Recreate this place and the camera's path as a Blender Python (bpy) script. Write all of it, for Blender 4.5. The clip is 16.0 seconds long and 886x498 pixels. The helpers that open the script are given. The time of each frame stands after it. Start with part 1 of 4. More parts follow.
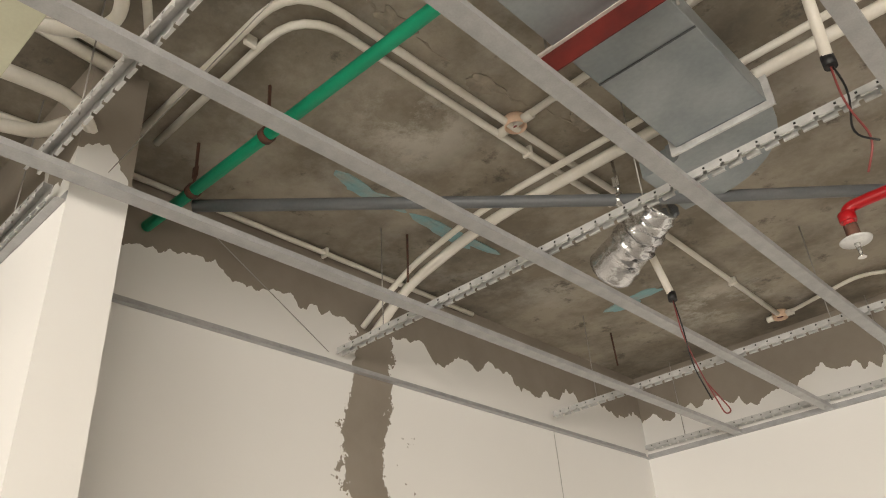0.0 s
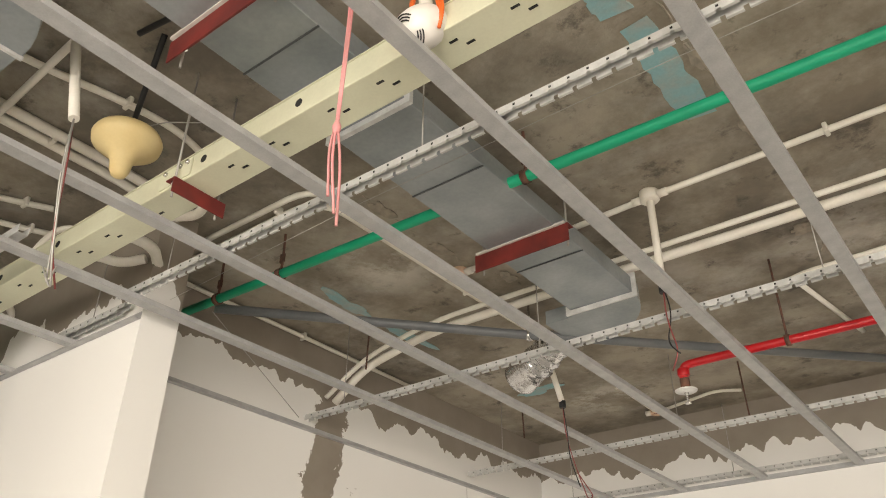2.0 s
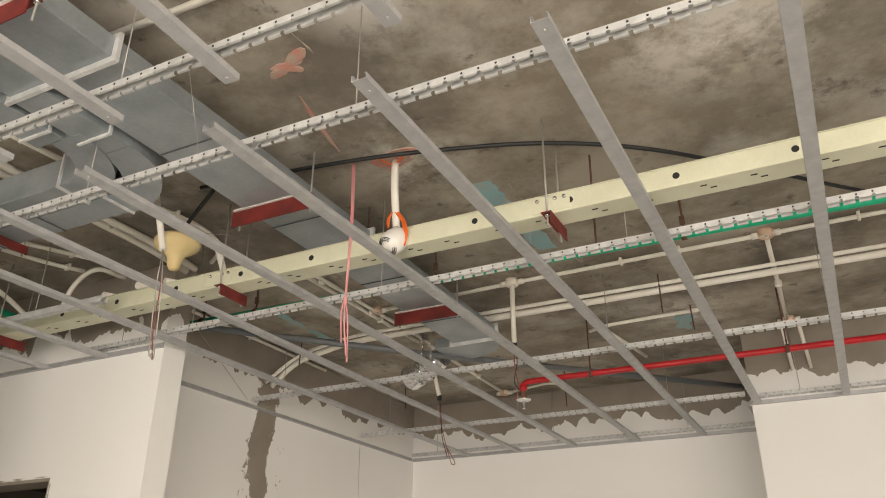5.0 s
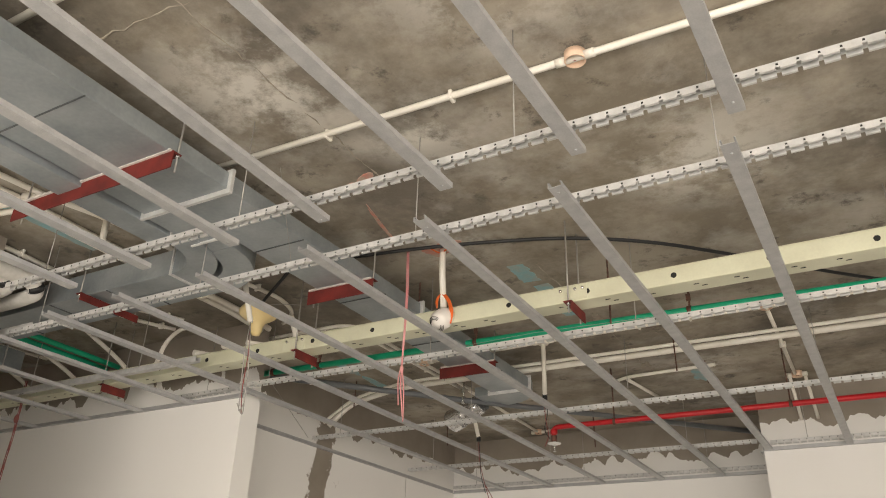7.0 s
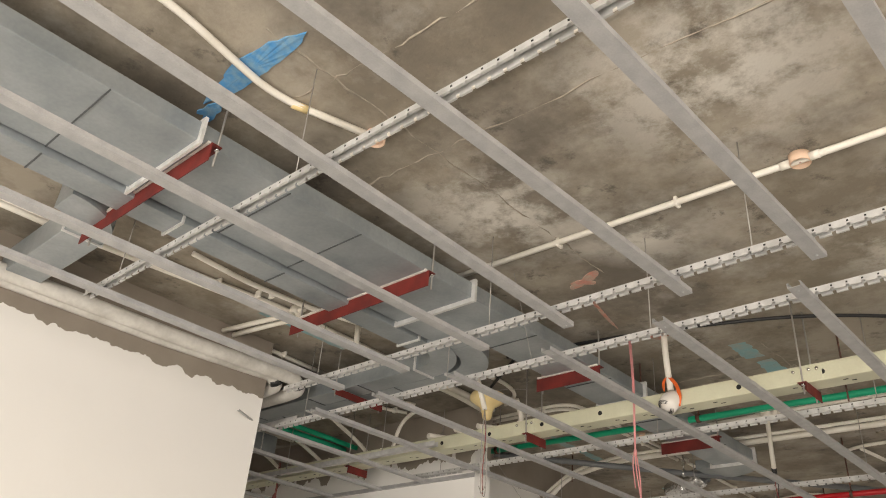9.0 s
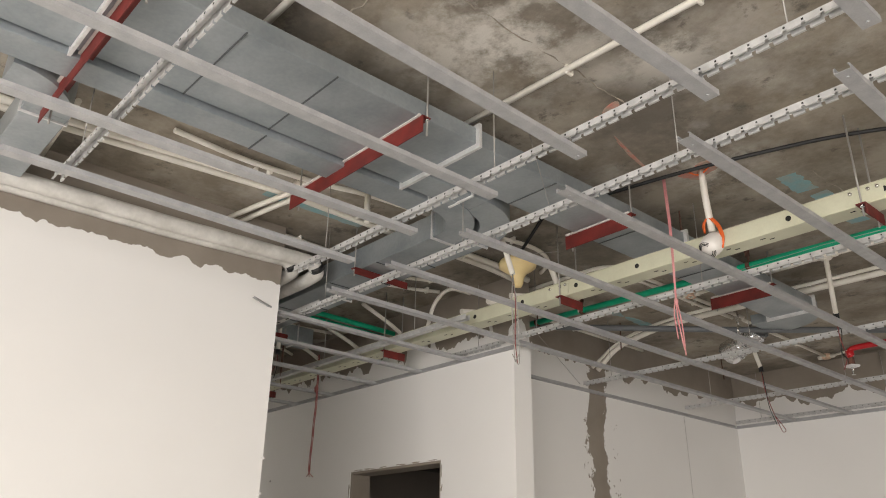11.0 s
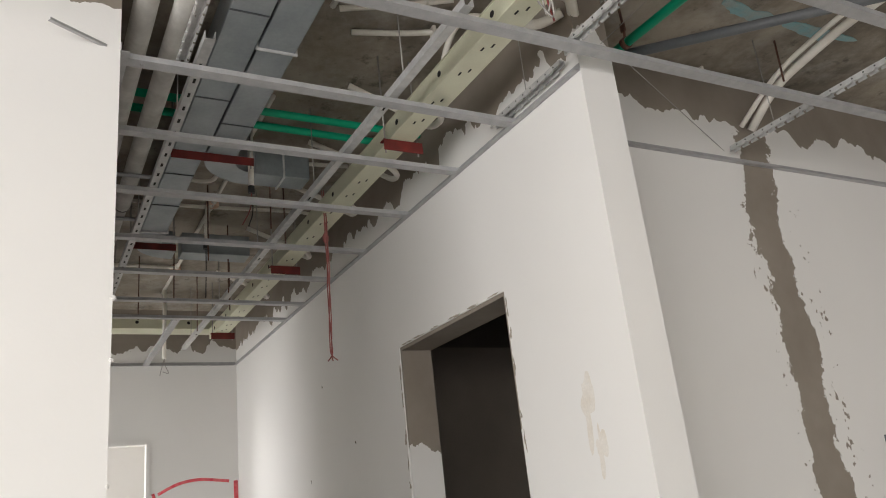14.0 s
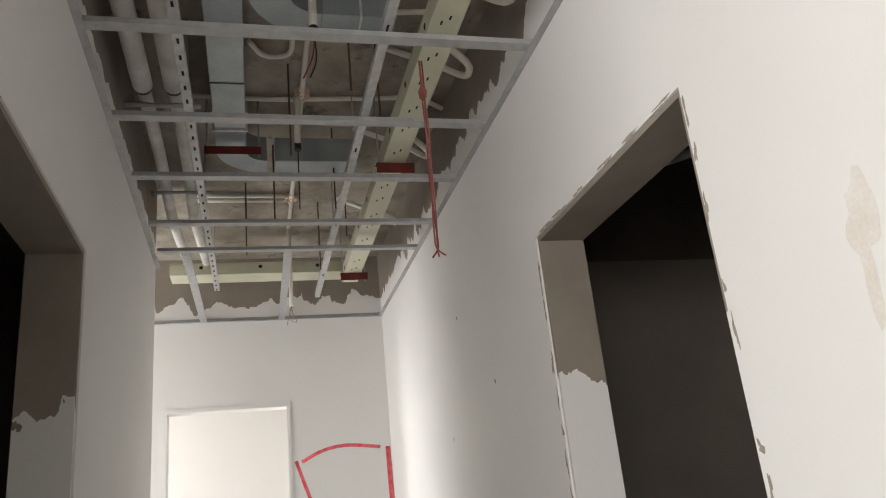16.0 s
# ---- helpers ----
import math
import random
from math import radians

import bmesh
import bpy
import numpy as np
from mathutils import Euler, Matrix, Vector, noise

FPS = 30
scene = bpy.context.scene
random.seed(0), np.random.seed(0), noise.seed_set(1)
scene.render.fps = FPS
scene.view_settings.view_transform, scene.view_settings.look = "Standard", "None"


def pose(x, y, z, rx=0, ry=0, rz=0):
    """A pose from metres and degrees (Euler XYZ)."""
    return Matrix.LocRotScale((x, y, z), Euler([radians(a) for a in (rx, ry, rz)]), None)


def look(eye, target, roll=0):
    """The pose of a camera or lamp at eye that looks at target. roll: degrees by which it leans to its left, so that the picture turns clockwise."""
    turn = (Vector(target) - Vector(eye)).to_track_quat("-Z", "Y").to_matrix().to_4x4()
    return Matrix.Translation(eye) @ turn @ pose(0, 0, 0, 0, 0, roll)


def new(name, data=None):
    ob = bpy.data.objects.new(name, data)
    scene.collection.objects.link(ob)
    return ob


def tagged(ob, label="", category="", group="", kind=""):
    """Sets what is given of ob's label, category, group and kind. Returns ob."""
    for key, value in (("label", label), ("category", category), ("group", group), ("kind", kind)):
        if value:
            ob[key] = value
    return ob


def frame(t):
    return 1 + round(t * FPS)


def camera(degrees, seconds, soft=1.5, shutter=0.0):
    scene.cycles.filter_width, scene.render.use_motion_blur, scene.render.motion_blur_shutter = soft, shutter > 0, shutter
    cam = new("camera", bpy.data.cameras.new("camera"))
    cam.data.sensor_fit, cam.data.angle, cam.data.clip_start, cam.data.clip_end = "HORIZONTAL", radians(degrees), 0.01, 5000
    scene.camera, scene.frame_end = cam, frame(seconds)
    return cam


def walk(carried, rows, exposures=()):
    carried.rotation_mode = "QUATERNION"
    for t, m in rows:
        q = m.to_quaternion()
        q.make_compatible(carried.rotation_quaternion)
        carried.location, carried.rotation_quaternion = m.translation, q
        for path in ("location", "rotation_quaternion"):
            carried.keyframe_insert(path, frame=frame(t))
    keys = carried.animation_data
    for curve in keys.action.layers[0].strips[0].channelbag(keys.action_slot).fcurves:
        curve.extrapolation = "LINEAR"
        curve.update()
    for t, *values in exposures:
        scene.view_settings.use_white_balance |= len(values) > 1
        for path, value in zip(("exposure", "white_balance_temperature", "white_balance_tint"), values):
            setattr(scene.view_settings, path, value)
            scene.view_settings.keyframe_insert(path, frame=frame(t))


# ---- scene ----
cam = camera(59.4, 16.0, soft=1.05)
METRES, EYE, TILT, LEAN, TURN = 8.0, 1.6, 0.0, 0.0, 42.0
ROWS = [
    (0.0, 0.0, 0.0, 0.0, 2.08, 30.53, 3.53),
    (0.5, 0.0072, -0.0341, 0.0016, 1.48, 32.65, 1.81),
    (1.0, 0.0022, -0.0687, -0.0018, -2.48, 33.99, 0.6),
    (1.5, -0.0095, -0.1008, -0.0058, -5.43, 32.44, -0.35),
    (2.0, -0.0049, -0.1282, -0.0098, -4.55, 31.17, -0.35),
    (2.5, -0.0056, -0.1522, -0.0127, -3.01, 30.03, -0.53),
    (3.0, -0.0268, -0.1814, -0.0158, -3.65, 29.23, -0.7),
    (3.5, -0.045, -0.2163, -0.0137, -7.28, 27.73, -1.34),
    (4.0, -0.0513, -0.2549, -0.0155, -9.76, 27.1, -1.01),
    (4.5, -0.0609, -0.2884, -0.0145, -13.98, 25.71, -0.19),
    (4.7, -0.0647, -0.3018, -0.0141, -15.24, 25.21, -0.08),
    (6.8, -0.0833, -0.3986, -0.0168, -13.8, 26.21, -1.44),
    (7.0, -0.0913, -0.4049, -0.0175, -12.74, 26.69, -1.6),
    (7.5, -0.1112, -0.4206, -0.0192, -8.81, 26.84, -2.59),
    (8.0, -0.1236, -0.4383, -0.0186, -5.54, 27.07, -4.4),
    (8.2, -0.1286, -0.4454, -0.0184, -4.17, 27.72, -5.0),
    (10.3, -0.1302, -0.4367, -0.0087, 4.99, 30.4, -2.36),
    (10.5, -0.1231, -0.4246, -0.0117, 5.2, 28.28, -1.88),
    (11.0, -0.1053, -0.3943, -0.0192, 6.2, 22.72, -0.89),
    (11.5, -0.0963, -0.3574, -0.0314, 6.51, 18.12, 0.15),
    (12.0, -0.0978, -0.3118, -0.0293, 6.69, 18.02, 2.1),
    (12.5, -0.0847, -0.2648, -0.033, 9.07, 18.37, 4.34),
    (13.0, -0.074, -0.2188, -0.0331, 12.93, 18.07, 4.99),
    (13.5, -0.0812, -0.1632, -0.0313, 15.05, 18.31, 3.47),
    (14.0, -0.0867, -0.1109, -0.0336, 20.45, 18.68, 6.03),
    (14.5, -0.0865, -0.0617, -0.0323, 27.88, 20.63, 4.67),
    (15.0, -0.0997, -0.0256, -0.0387, 31.42, 20.84, 3.85),
    (15.5, -0.1189, 0.0089, -0.04, 32.87, 20.51, 3.99),
    (16.0, -0.1292, 0.0439, -0.0447, 35.17, 18.96, 5.62),
]
walk(cam, [(t, pose(0, 0, EYE, TILT, LEAN, TURN) @ pose(METRES * x, METRES * y, METRES * z, 90 + pitch, roll, yaw)) for t, x, y, z, yaw, pitch, roll in ROWS],
     [(0.0, 0.25, 6900, 10), (1.0, 0.35, 6950, 10), (2.0, 0.3, 7000, 10), (3.5, 0.05, 7000, 11), (4.5, -0.05, 7000, 11), (8.2, -0.32, 6950, 11),
      (10.5, -0.38, 6750, 13), (11.5, -0.25, 6250, 11), (13.0, -0.2, 6250, 11), (14.0, -0.15, 6200, 11), (15.0, -0.1, 6150, 11), (16.0, 0.13, 6200, 11)])
# ---- light ----
world = bpy.data.worlds.new("world")
scene.world = world
world.use_nodes = True
wn = world.node_tree
sky = wn.nodes.new("ShaderNodeTexSky")
sky.sky_type, sky.sun_disc = "NISHITA", False
sky.sun_elevation, sky.sun_rotation = radians(40), radians(120)
wn.links.new(sky.outputs[0], wn.nodes["Background"].inputs[0])
wn.nodes["Background"].inputs[1].default_value = 0.12


def daylight(name, eye, target, w, h, watts, colour=(1.0, 0.96, 0.905)):
    """Sky light in a window's opening."""
    lamp = bpy.data.lights.new(name, "AREA")
    lamp.shape, lamp.size, lamp.size_y, lamp.energy, lamp.color = "RECTANGLE", w, h, watts, colour
    new(name, lamp).matrix_world = look(eye, target)


daylight("window_daylight", (5.35, -3.9, 1.35), (0, -3.9, 1.35), 4.2, 2.3, 195)
daylight("window_daylight_south", (2.3, -6.35, 1.35), (2.3, 0, 1.35), 5.6, 2.3, 400)
daylight("end_room_daylight", (-8.7, -2.6, 1.5), (-6.9, -0.6, 1.0), 1.6, 2.0, 130)
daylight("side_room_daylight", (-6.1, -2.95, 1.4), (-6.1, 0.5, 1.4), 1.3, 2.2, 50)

# ---- materials ----


def material(name, colour, rough=0.6, metal=0.0, second=None, scale=8.0, fine=120.0, bump=0.15, spread=(0.35, 0.65), vary=0.06):
    """Base colour broken by two scales of noise, with fine relief."""
    m = bpy.data.materials.new(name)
    m.use_nodes = True
    n, l = m.node_tree.nodes, m.node_tree.links
    bsdf = n["Principled BSDF"]
    second = second or tuple(c * 0.8 for c in colour)
    co = n.new("ShaderNodeTexCoord")
    big = n.new("ShaderNodeTexNoise")
    big.inputs["Scale"].default_value, big.inputs["Detail"].default_value = scale, 5
    small = n.new("ShaderNodeTexNoise")
    small.inputs["Scale"].default_value, small.inputs["Detail"].default_value = fine, 3
    for t in (big, small):
        l.new(co.outputs["Object"], t.inputs["Vector"])
    ramp = n.new("ShaderNodeMapRange")
    ramp.inputs[1].default_value, ramp.inputs[2].default_value = spread
    l.new(big.outputs[0], ramp.inputs[0])
    mix = n.new("ShaderNodeMix")
    mix.data_type = "RGBA"
    mix.inputs["A"].default_value, mix.inputs["B"].default_value = (*colour, 1), (*second, 1)
    l.new(ramp.outputs[0], mix.inputs["Factor"])
    hsv = n.new("ShaderNodeHueSaturation")
    l.new(mix.outputs["Result"], hsv.inputs["Color"])
    val = n.new("ShaderNodeMapRange")
    val.inputs[3].default_value, val.inputs[4].default_value = 1 - vary * 2, 1 + vary * 2
    l.new(small.outputs[0], val.inputs[0])
    l.new(val.outputs[0], hsv.inputs["Value"])
    l.new(hsv.outputs[0], bsdf.inputs["Base Color"])
    bsdf.inputs["Roughness"].default_value, bsdf.inputs["Metallic"].default_value = rough, metal
    b = n.new("ShaderNodeBump")
    b.inputs["Strength"].default_value, b.inputs["Distance"].default_value = bump, 0.003
    l.new(small.outputs[0], b.inputs["Height"])
    l.new(b.outputs[0], bsdf.inputs["Normal"])
    m["hsv"] = hsv.name
    return m


def maths(n, l, op, a, b=None):
    k = n.new("ShaderNodeMath")
    k.operation = op
    for i, v in enumerate((a, b)):
        if v is None:
            continue
        if isinstance(v, (int, float)):
            k.inputs[i].default_value = v
        else:
            l.new(v, k.inputs[i])
    return k.outputs[0]


def plaster(name, edge, above=True, stripe=None, amp=0.11, scale=5.0):
    """White wall paint that stops at a ragged edge, bare cement render past it; stripe: a patched chase between two y values."""
    m = bpy.data.materials.new(name)
    m.use_nodes = True
    n, l = m.node_tree.nodes, m.node_tree.links
    bsdf = n["Principled BSDF"]
    geo = n.new("ShaderNodeNewGeometry")
    sep = n.new("ShaderNodeSeparateXYZ")
    l.new(geo.outputs["Position"], sep.inputs[0])

    def cloud(s, detail, rough=0.5, stretch=(1, 1, 1)):
        mp = n.new("ShaderNodeMapping")
        mp.inputs["Scale"].default_value = stretch
        l.new(geo.outputs["Position"], mp.inputs[0])
        t = n.new("ShaderNodeTexNoise")
        t.inputs["Scale"].default_value, t.inputs["Detail"].default_value, t.inputs["Roughness"].default_value = s, detail, rough
        l.new(mp.outputs[0], t.inputs["Vector"])
        return t.outputs[0]
    rag = maths(n, l, "MULTIPLY", maths(n, l, "SUBTRACT", cloud(scale, 4, 0.5, (1.3, 1.3, 0.6)), 0.5), amp * 4)
    h = maths(n, l, "ADD", sep.outputs["Z"], rag)
    bare = maths(n, l, "GREATER_THAN", h, edge)
    if stripe:
        wob = maths(n, l, "MULTIPLY", maths(n, l, "SUBTRACT", cloud(7, 7, 0.7), 0.5), 0.22)
        y = maths(n, l, "ADD", sep.outputs["Y"], wob)
        lean = maths(n, l, "ADD", y, maths(n, l, "MULTIPLY", maths(n, l, "SUBTRACT", cloud(2.2, 2), 0.5), 0.22))
        inside = maths(n, l, "MULTIPLY", maths(n, l, "GREATER_THAN", lean, stripe[0]), maths(n, l, "LESS_THAN", lean, stripe[1]))
        near = maths(n, l, "MULTIPLY", maths(n, l, "GREATER_THAN", sep.outputs["Y"], stripe[0] - 0.10), maths(n, l, "LESS_THAN", sep.outputs["Y"], stripe[1] + 0.14))
        low = maths(n, l, "MULTIPLY", near, maths(n, l, "LESS_THAN", sep.outputs["Z"], 2.55))
        spots = maths(n, l, "MULTIPLY", low, maths(n, l, "GREATER_THAN", cloud(22, 4, 0.6), 0.625))
        bare = maths(n, l, "MAXIMUM", bare, maths(n, l, "MAXIMUM", inside, spots))
    grime = cloud(1.3, 5)
    fine = cloud(90, 4)

    def blend(a, b, f):
        k = n.new("ShaderNodeMix")
        k.data_type = "RGBA"
        k.inputs["A"].default_value, k.inputs["B"].default_value = (*a, 1), (*b, 1)
        l.new(f, k.inputs["Factor"])
        return k.outputs["Result"]
    white = blend((0.84, 0.825, 0.80), (0.77, 0.755, 0.73), grime)
    grey = blend((0.20, 0.168, 0.137), (0.35, 0.305, 0.255), cloud(4, 6, 0.6))
    k = n.new("ShaderNodeMix")
    k.data_type = "RGBA"
    l.new(white, k.inputs["A"])
    l.new(grey, k.inputs["B"])
    l.new(bare, k.inputs["Factor"])
    l.new(k.outputs["Result"], bsdf.inputs["Base Color"])
    bsdf.inputs["Roughness"].default_value = 0.75
    b = n.new("ShaderNodeBump")
    b.inputs["Strength"].default_value, b.inputs["Distance"].default_value = 0.3, 0.004
    l.new(maths(n, l, "ADD", maths(n, l, "MULTIPLY", fine, 0.25), maths(n, l, "MULTIPLY", bare, -0.5)), b.inputs["Height"])
    l.new(b.outputs[0], bsdf.inputs["Normal"])
    return m


def slab_concrete():
    """Raw soffit: cement grey clouds, pale efflorescence, dark damp spots, plywood form joints."""
    m = bpy.data.materials.new("raw_concrete")
    m.use_nodes = True
    n, l = m.node_tree.nodes, m.node_tree.links
    bsdf = n["Principled BSDF"]
    geo = n.new("ShaderNodeNewGeometry")

    def cloud(s, d, r, lo, hi, off=0.0):
        mp = n.new("ShaderNodeMapping")
        mp.inputs["Location"].default_value = (off, off * 0.7, 0)
        l.new(geo.outputs["Position"], mp.inputs[0])
        t = n.new("ShaderNodeTexNoise")
        t.inputs["Scale"].default_value, t.inputs["Detail"].default_value, t.inputs["Roughness"].default_value = s, d, r
        l.new(mp.outputs[0], t.inputs["Vector"])
        k = n.new("ShaderNodeMapRange")
        k.inputs[1].default_value, k.inputs[2].default_value = lo, hi
        l.new(t.outputs[0], k.inputs[0])
        return k.outputs[0]

    def over(a, colour, f, amount=1.0):
        k = n.new("ShaderNodeMix")
        k.data_type = "RGBA"
        if isinstance(a, tuple):
            k.inputs["A"].default_value = (*a, 1)
        else:
            l.new(a, k.inputs["A"])
        k.inputs["B"].default_value = (*colour, 1)
        l.new(maths(n, l, "MULTIPLY", f, amount), k.inputs["Factor"])
        return k.outputs["Result"]
    c = over((0.255, 0.219, 0.17), (0.41, 0.365, 0.298), cloud(2.2, 8, 0.68, 0.41, 0.58))
    c = over(c, (0.13, 0.113, 0.093), cloud(1.1, 7, 0.66, 0.47, 0.64, 3.1), 0.8)
    c = over(c, (0.52, 0.49, 0.44), cloud(1.3, 8, 0.68, 0.54, 0.68, 8.3), 0.7)
    c = over(c, (0.10, 0.088, 0.075), cloud(7, 7, 0.7, 0.58, 0.68, 1.7), 0.8)
    c = over(c, (0.40, 0.33, 0.25), cloud(5.5, 6, 0.7, 0.62, 0.75, 14.2), 0.6)
    for k, (x, y, rad) in enumerate(((-0.14, -1.25, 0.5), (0.25, -0.75, 0.3), (-1.36, 1.42, 0.3), (0.9, -1.5, 0.6), (-1.38, 3.5, 0.35), (-0.1, 0.2, 0.28), (0.6, 2.6, 0.4), (1.2, -0.1, 0.5))):
        far = n.new("ShaderNodeVectorMath")
        far.operation = "DISTANCE"
        l.new(geo.outputs["Position"], far.inputs[0])
        far.inputs[1].default_value = (x, y, 3.24)
        fade = n.new("ShaderNodeMapRange")
        fade.inputs[1].default_value, fade.inputs[2].default_value, fade.inputs[3].default_value, fade.inputs[4].default_value = rad * 0.2, rad, 1, 0
        l.new(far.outputs["Value"], fade.inputs[0])
        c = over(c, (0.66, 0.63, 0.57), maths(n, l, "MULTIPLY", fade.outputs[0], cloud(3.6, 9, 0.72, 0.45, 0.58, 2.3 * k)), 0.95)
    l.new(c, bsdf.inputs["Base Color"])
    bsdf.inputs["Roughness"].default_value = 0.85
    b = n.new("ShaderNodeBump")
    b.inputs["Strength"].default_value, b.inputs["Distance"].default_value = 0.3, 0.004
    l.new(maths(n, l, "ADD", cloud(60, 5, 0.6, 0.2, 0.8), cloud(6, 6, 0.6, 0.2, 0.8)), b.inputs["Height"])
    l.new(b.outputs[0], bsdf.inputs["Normal"])
    return m


WHITE = plaster("white_wall_paint", 2.90)
WHITE_WEST = plaster("white_wall_paint_west", 2.895, amp=0.028, scale=8.0)
WHITE_HIGH = plaster("white_wall_paint_room", 2.95, amp=0.09)
WHITE_STRIPE = plaster("white_wall_paint_chase", 2.97, amp=0.085, stripe=(1.86, 2.05))
REVEAL = plaster("render_reveal", 1.62, amp=0.1, scale=8)
PLAIN = plaster("white_paint_plain", 9.0)
# Darker than white paint: the store room's dimness is put into the colour.
DIM = material("store_dimness_paint", (0.25, 0.215, 0.18), 0.8, second=(0.20, 0.172, 0.145), scale=2)
CONCRETE = slab_concrete()
SCREED = material("screed_floor", (0.58, 0.56, 0.525), 0.8, second=(0.45, 0.43, 0.40), scale=3, bump=0.4)
# Near-black stands in for missing light on the unlit walls; also paint chips.
DARK = material("unlit_wall_and_paint_chips", (0.10, 0.087, 0.072), 0.9, second=(0.15, 0.13, 0.11), scale=2)
STEEL = material("galvanised_steel", (0.47, 0.47, 0.47), 0.5, 0.3, second=(0.40, 0.40, 0.405), scale=20, fine=200, bump=0.04)
RAIL = material("galvanised_rail", (0.62, 0.615, 0.605), 0.5, 0.25, second=(0.50, 0.50, 0.49), scale=25, fine=200, bump=0.04)
DUCT = material("duct_sheet_metal", (0.26, 0.295, 0.31), 0.42, 0.4, second=(0.40, 0.43, 0.445), scale=5, fine=60, bump=0.08, spread=(0.3, 0.75))
FLANGE = material("bright_flange", (0.78, 0.78, 0.77), 0.45, 0.3, scale=20, bump=0.05)
TRUNK = material("cream_powder_coat", (0.66, 0.66, 0.50), 0.45, second=(0.60, 0.59, 0.44), scale=6, bump=0.03, vary=0.03)
# Dark tone on the duct seams draws the shadow line at each fold.
SEAM = material("duct_joint_shadow", (0.12, 0.13, 0.135), 0.6, 0.2, scale=20)
PAD = material("pale_foam_strip", (0.74, 0.70, 0.66), 0.8, scale=30)
HOLE = material("hole_shadow", (0.02, 0.02, 0.018), 0.9)
OXIDE = material("red_oxide_primer", (0.19, 0.019, 0.014), 0.7, second=(0.12, 0.014, 0.011), scale=15, bump=0.1)
RUST = material("rusty_iron", (0.16, 0.07, 0.045), 0.8, second=(0.08, 0.045, 0.035), scale=40, bump=0.3)
GREEN = material("green_water_pipe", (0.0, 0.44, 0.235), 0.5, second=(0.0, 0.38, 0.20), scale=6, bump=0.02, vary=0.03)
PEACH = material("peach_box_plastic", (0.84, 0.62, 0.47), 0.5, second=(0.78, 0.55, 0.40), scale=12, bump=0.03)
PVC = material("white_pvc", (0.88, 0.845, 0.775), 0.4, second=(0.79, 0.745, 0.66), scale=7, bump=0.03, vary=0.03)
INSUL = material("pipe_insulation_wrap", (0.72, 0.70, 0.66), 0.7, second=(0.55, 0.53, 0.49), scale=9, fine=50, bump=0.4)
GREYPVC = material("grey_pvc_pipe", (0.13, 0.14, 0.15), 0.4, second=(0.17, 0.175, 0.18), scale=6, bump=0.02)
RED = material("red_sprinkler_paint", (0.55, 0.012, 0.02), 0.35, second=(0.45, 0.01, 0.015), scale=8, bump=0.03)
CHROME = material("chrome_metal", (0.75, 0.74, 0.72), 0.2, 0.9, bump=0.02)
FOIL = material("aluminium_foil", (0.85, 0.85, 0.86), 0.22, 0.95, fine=45, bump=0.9, second=(0.7, 0.7, 0.72))
YELLOW = material("yellow_plastic", (0.84, 0.68, 0.36), 0.5, second=(0.78, 0.60, 0.29), scale=8, bump=0.03, vary=0.02)
PINK = material("pink_ribbon", (0.70, 0.27, 0.28), 0.5, second=(0.58, 0.28, 0.27), scale=20, bump=0.05)
REDWIRE = material("red_wire", (0.27, 0.06, 0.055), 0.5)
DULLPINK = material("faded_pink_cable", (0.36, 0.12, 0.105), 0.6, second=(0.27, 0.09, 0.08), scale=30)
ORANGE = material("orange_cable", (0.85, 0.16, 0.03), 0.45)
BLACK = material("black_rubber", (0.015, 0.015, 0.016), 0.5)
WIRE = material("thin_steel_wire", (0.45, 0.43, 0.40), 0.5, 0.5)
BLUE = material("blue_chalk_paint", (0.27, 0.47, 0.50), 0.85, second=(0.38, 0.42, 0.40), scale=14, bump=0.3, spread=(0.4, 0.7))
BRIGHT_BLUE = material("bright_blue_paint", (0.07, 0.30, 0.62), 0.8, second=(0.22, 0.40, 0.56), scale=25)
MORTAR = material("pale_mortar", (0.42, 0.36, 0.29), 0.95, second=(0.29, 0.26, 0.215), scale=30, bump=0.8)
PINKPATCH = material("pink_stained_mortar", (0.58, 0.25, 0.20), 0.95, second=(0.46, 0.36, 0.29), scale=25, bump=0.6)
REDPAINT = material("red_spray_paint", (0.75, 0.06, 0.09), 0.7, second=(0.80, 0.20, 0.21), scale=25)
SMEAR = material("tan_smear", (0.72, 0.67, 0.59), 0.8, second=(0.77, 0.74, 0.69), scale=14)

# ---- mesh helpers ----


def link(name, bm, mat, parent=None, label=""):
    me = bpy.data.meshes.new(name)
    bm.to_mesh(me)
    bm.free()
    me.materials.append(mat)
    ob = new(name, me)
    if parent:
        ob.parent = parent
    if label:
        ob["label"] = label
    return ob


def part(name, bm, mat, parent, label=""):
    return link(name, bm, mat, parent, label)


def holder(name, label, category, group="", at=(0, 0, 0)):
    e = tagged(new(name), label, category, group)
    e.empty_display_size = 0.05
    e.location = at
    return e


def add_box(bm, x0, x1, y0, y1, z0, z1):
    v = [bm.verts.new((x, y, z)) for x in (x0, x1) for y in (y0, y1) for z in (z0, z1)]
    for q in ((0, 1, 3, 2), (4, 6, 7, 5), (0, 4, 5, 1), (2, 3, 7, 6), (0, 2, 6, 4), (1, 5, 7, 3)):
        bm.faces.new([v[i] for i in q])


def boxes(*rows):
    bm = bmesh.new()
    for r in rows:
        add_box(bm, *r)
    return bm


def structure(name, mat, label, *rows):
    return tagged(link(name, boxes(*rows), mat), label, name.split("_")[0], kind="structure")


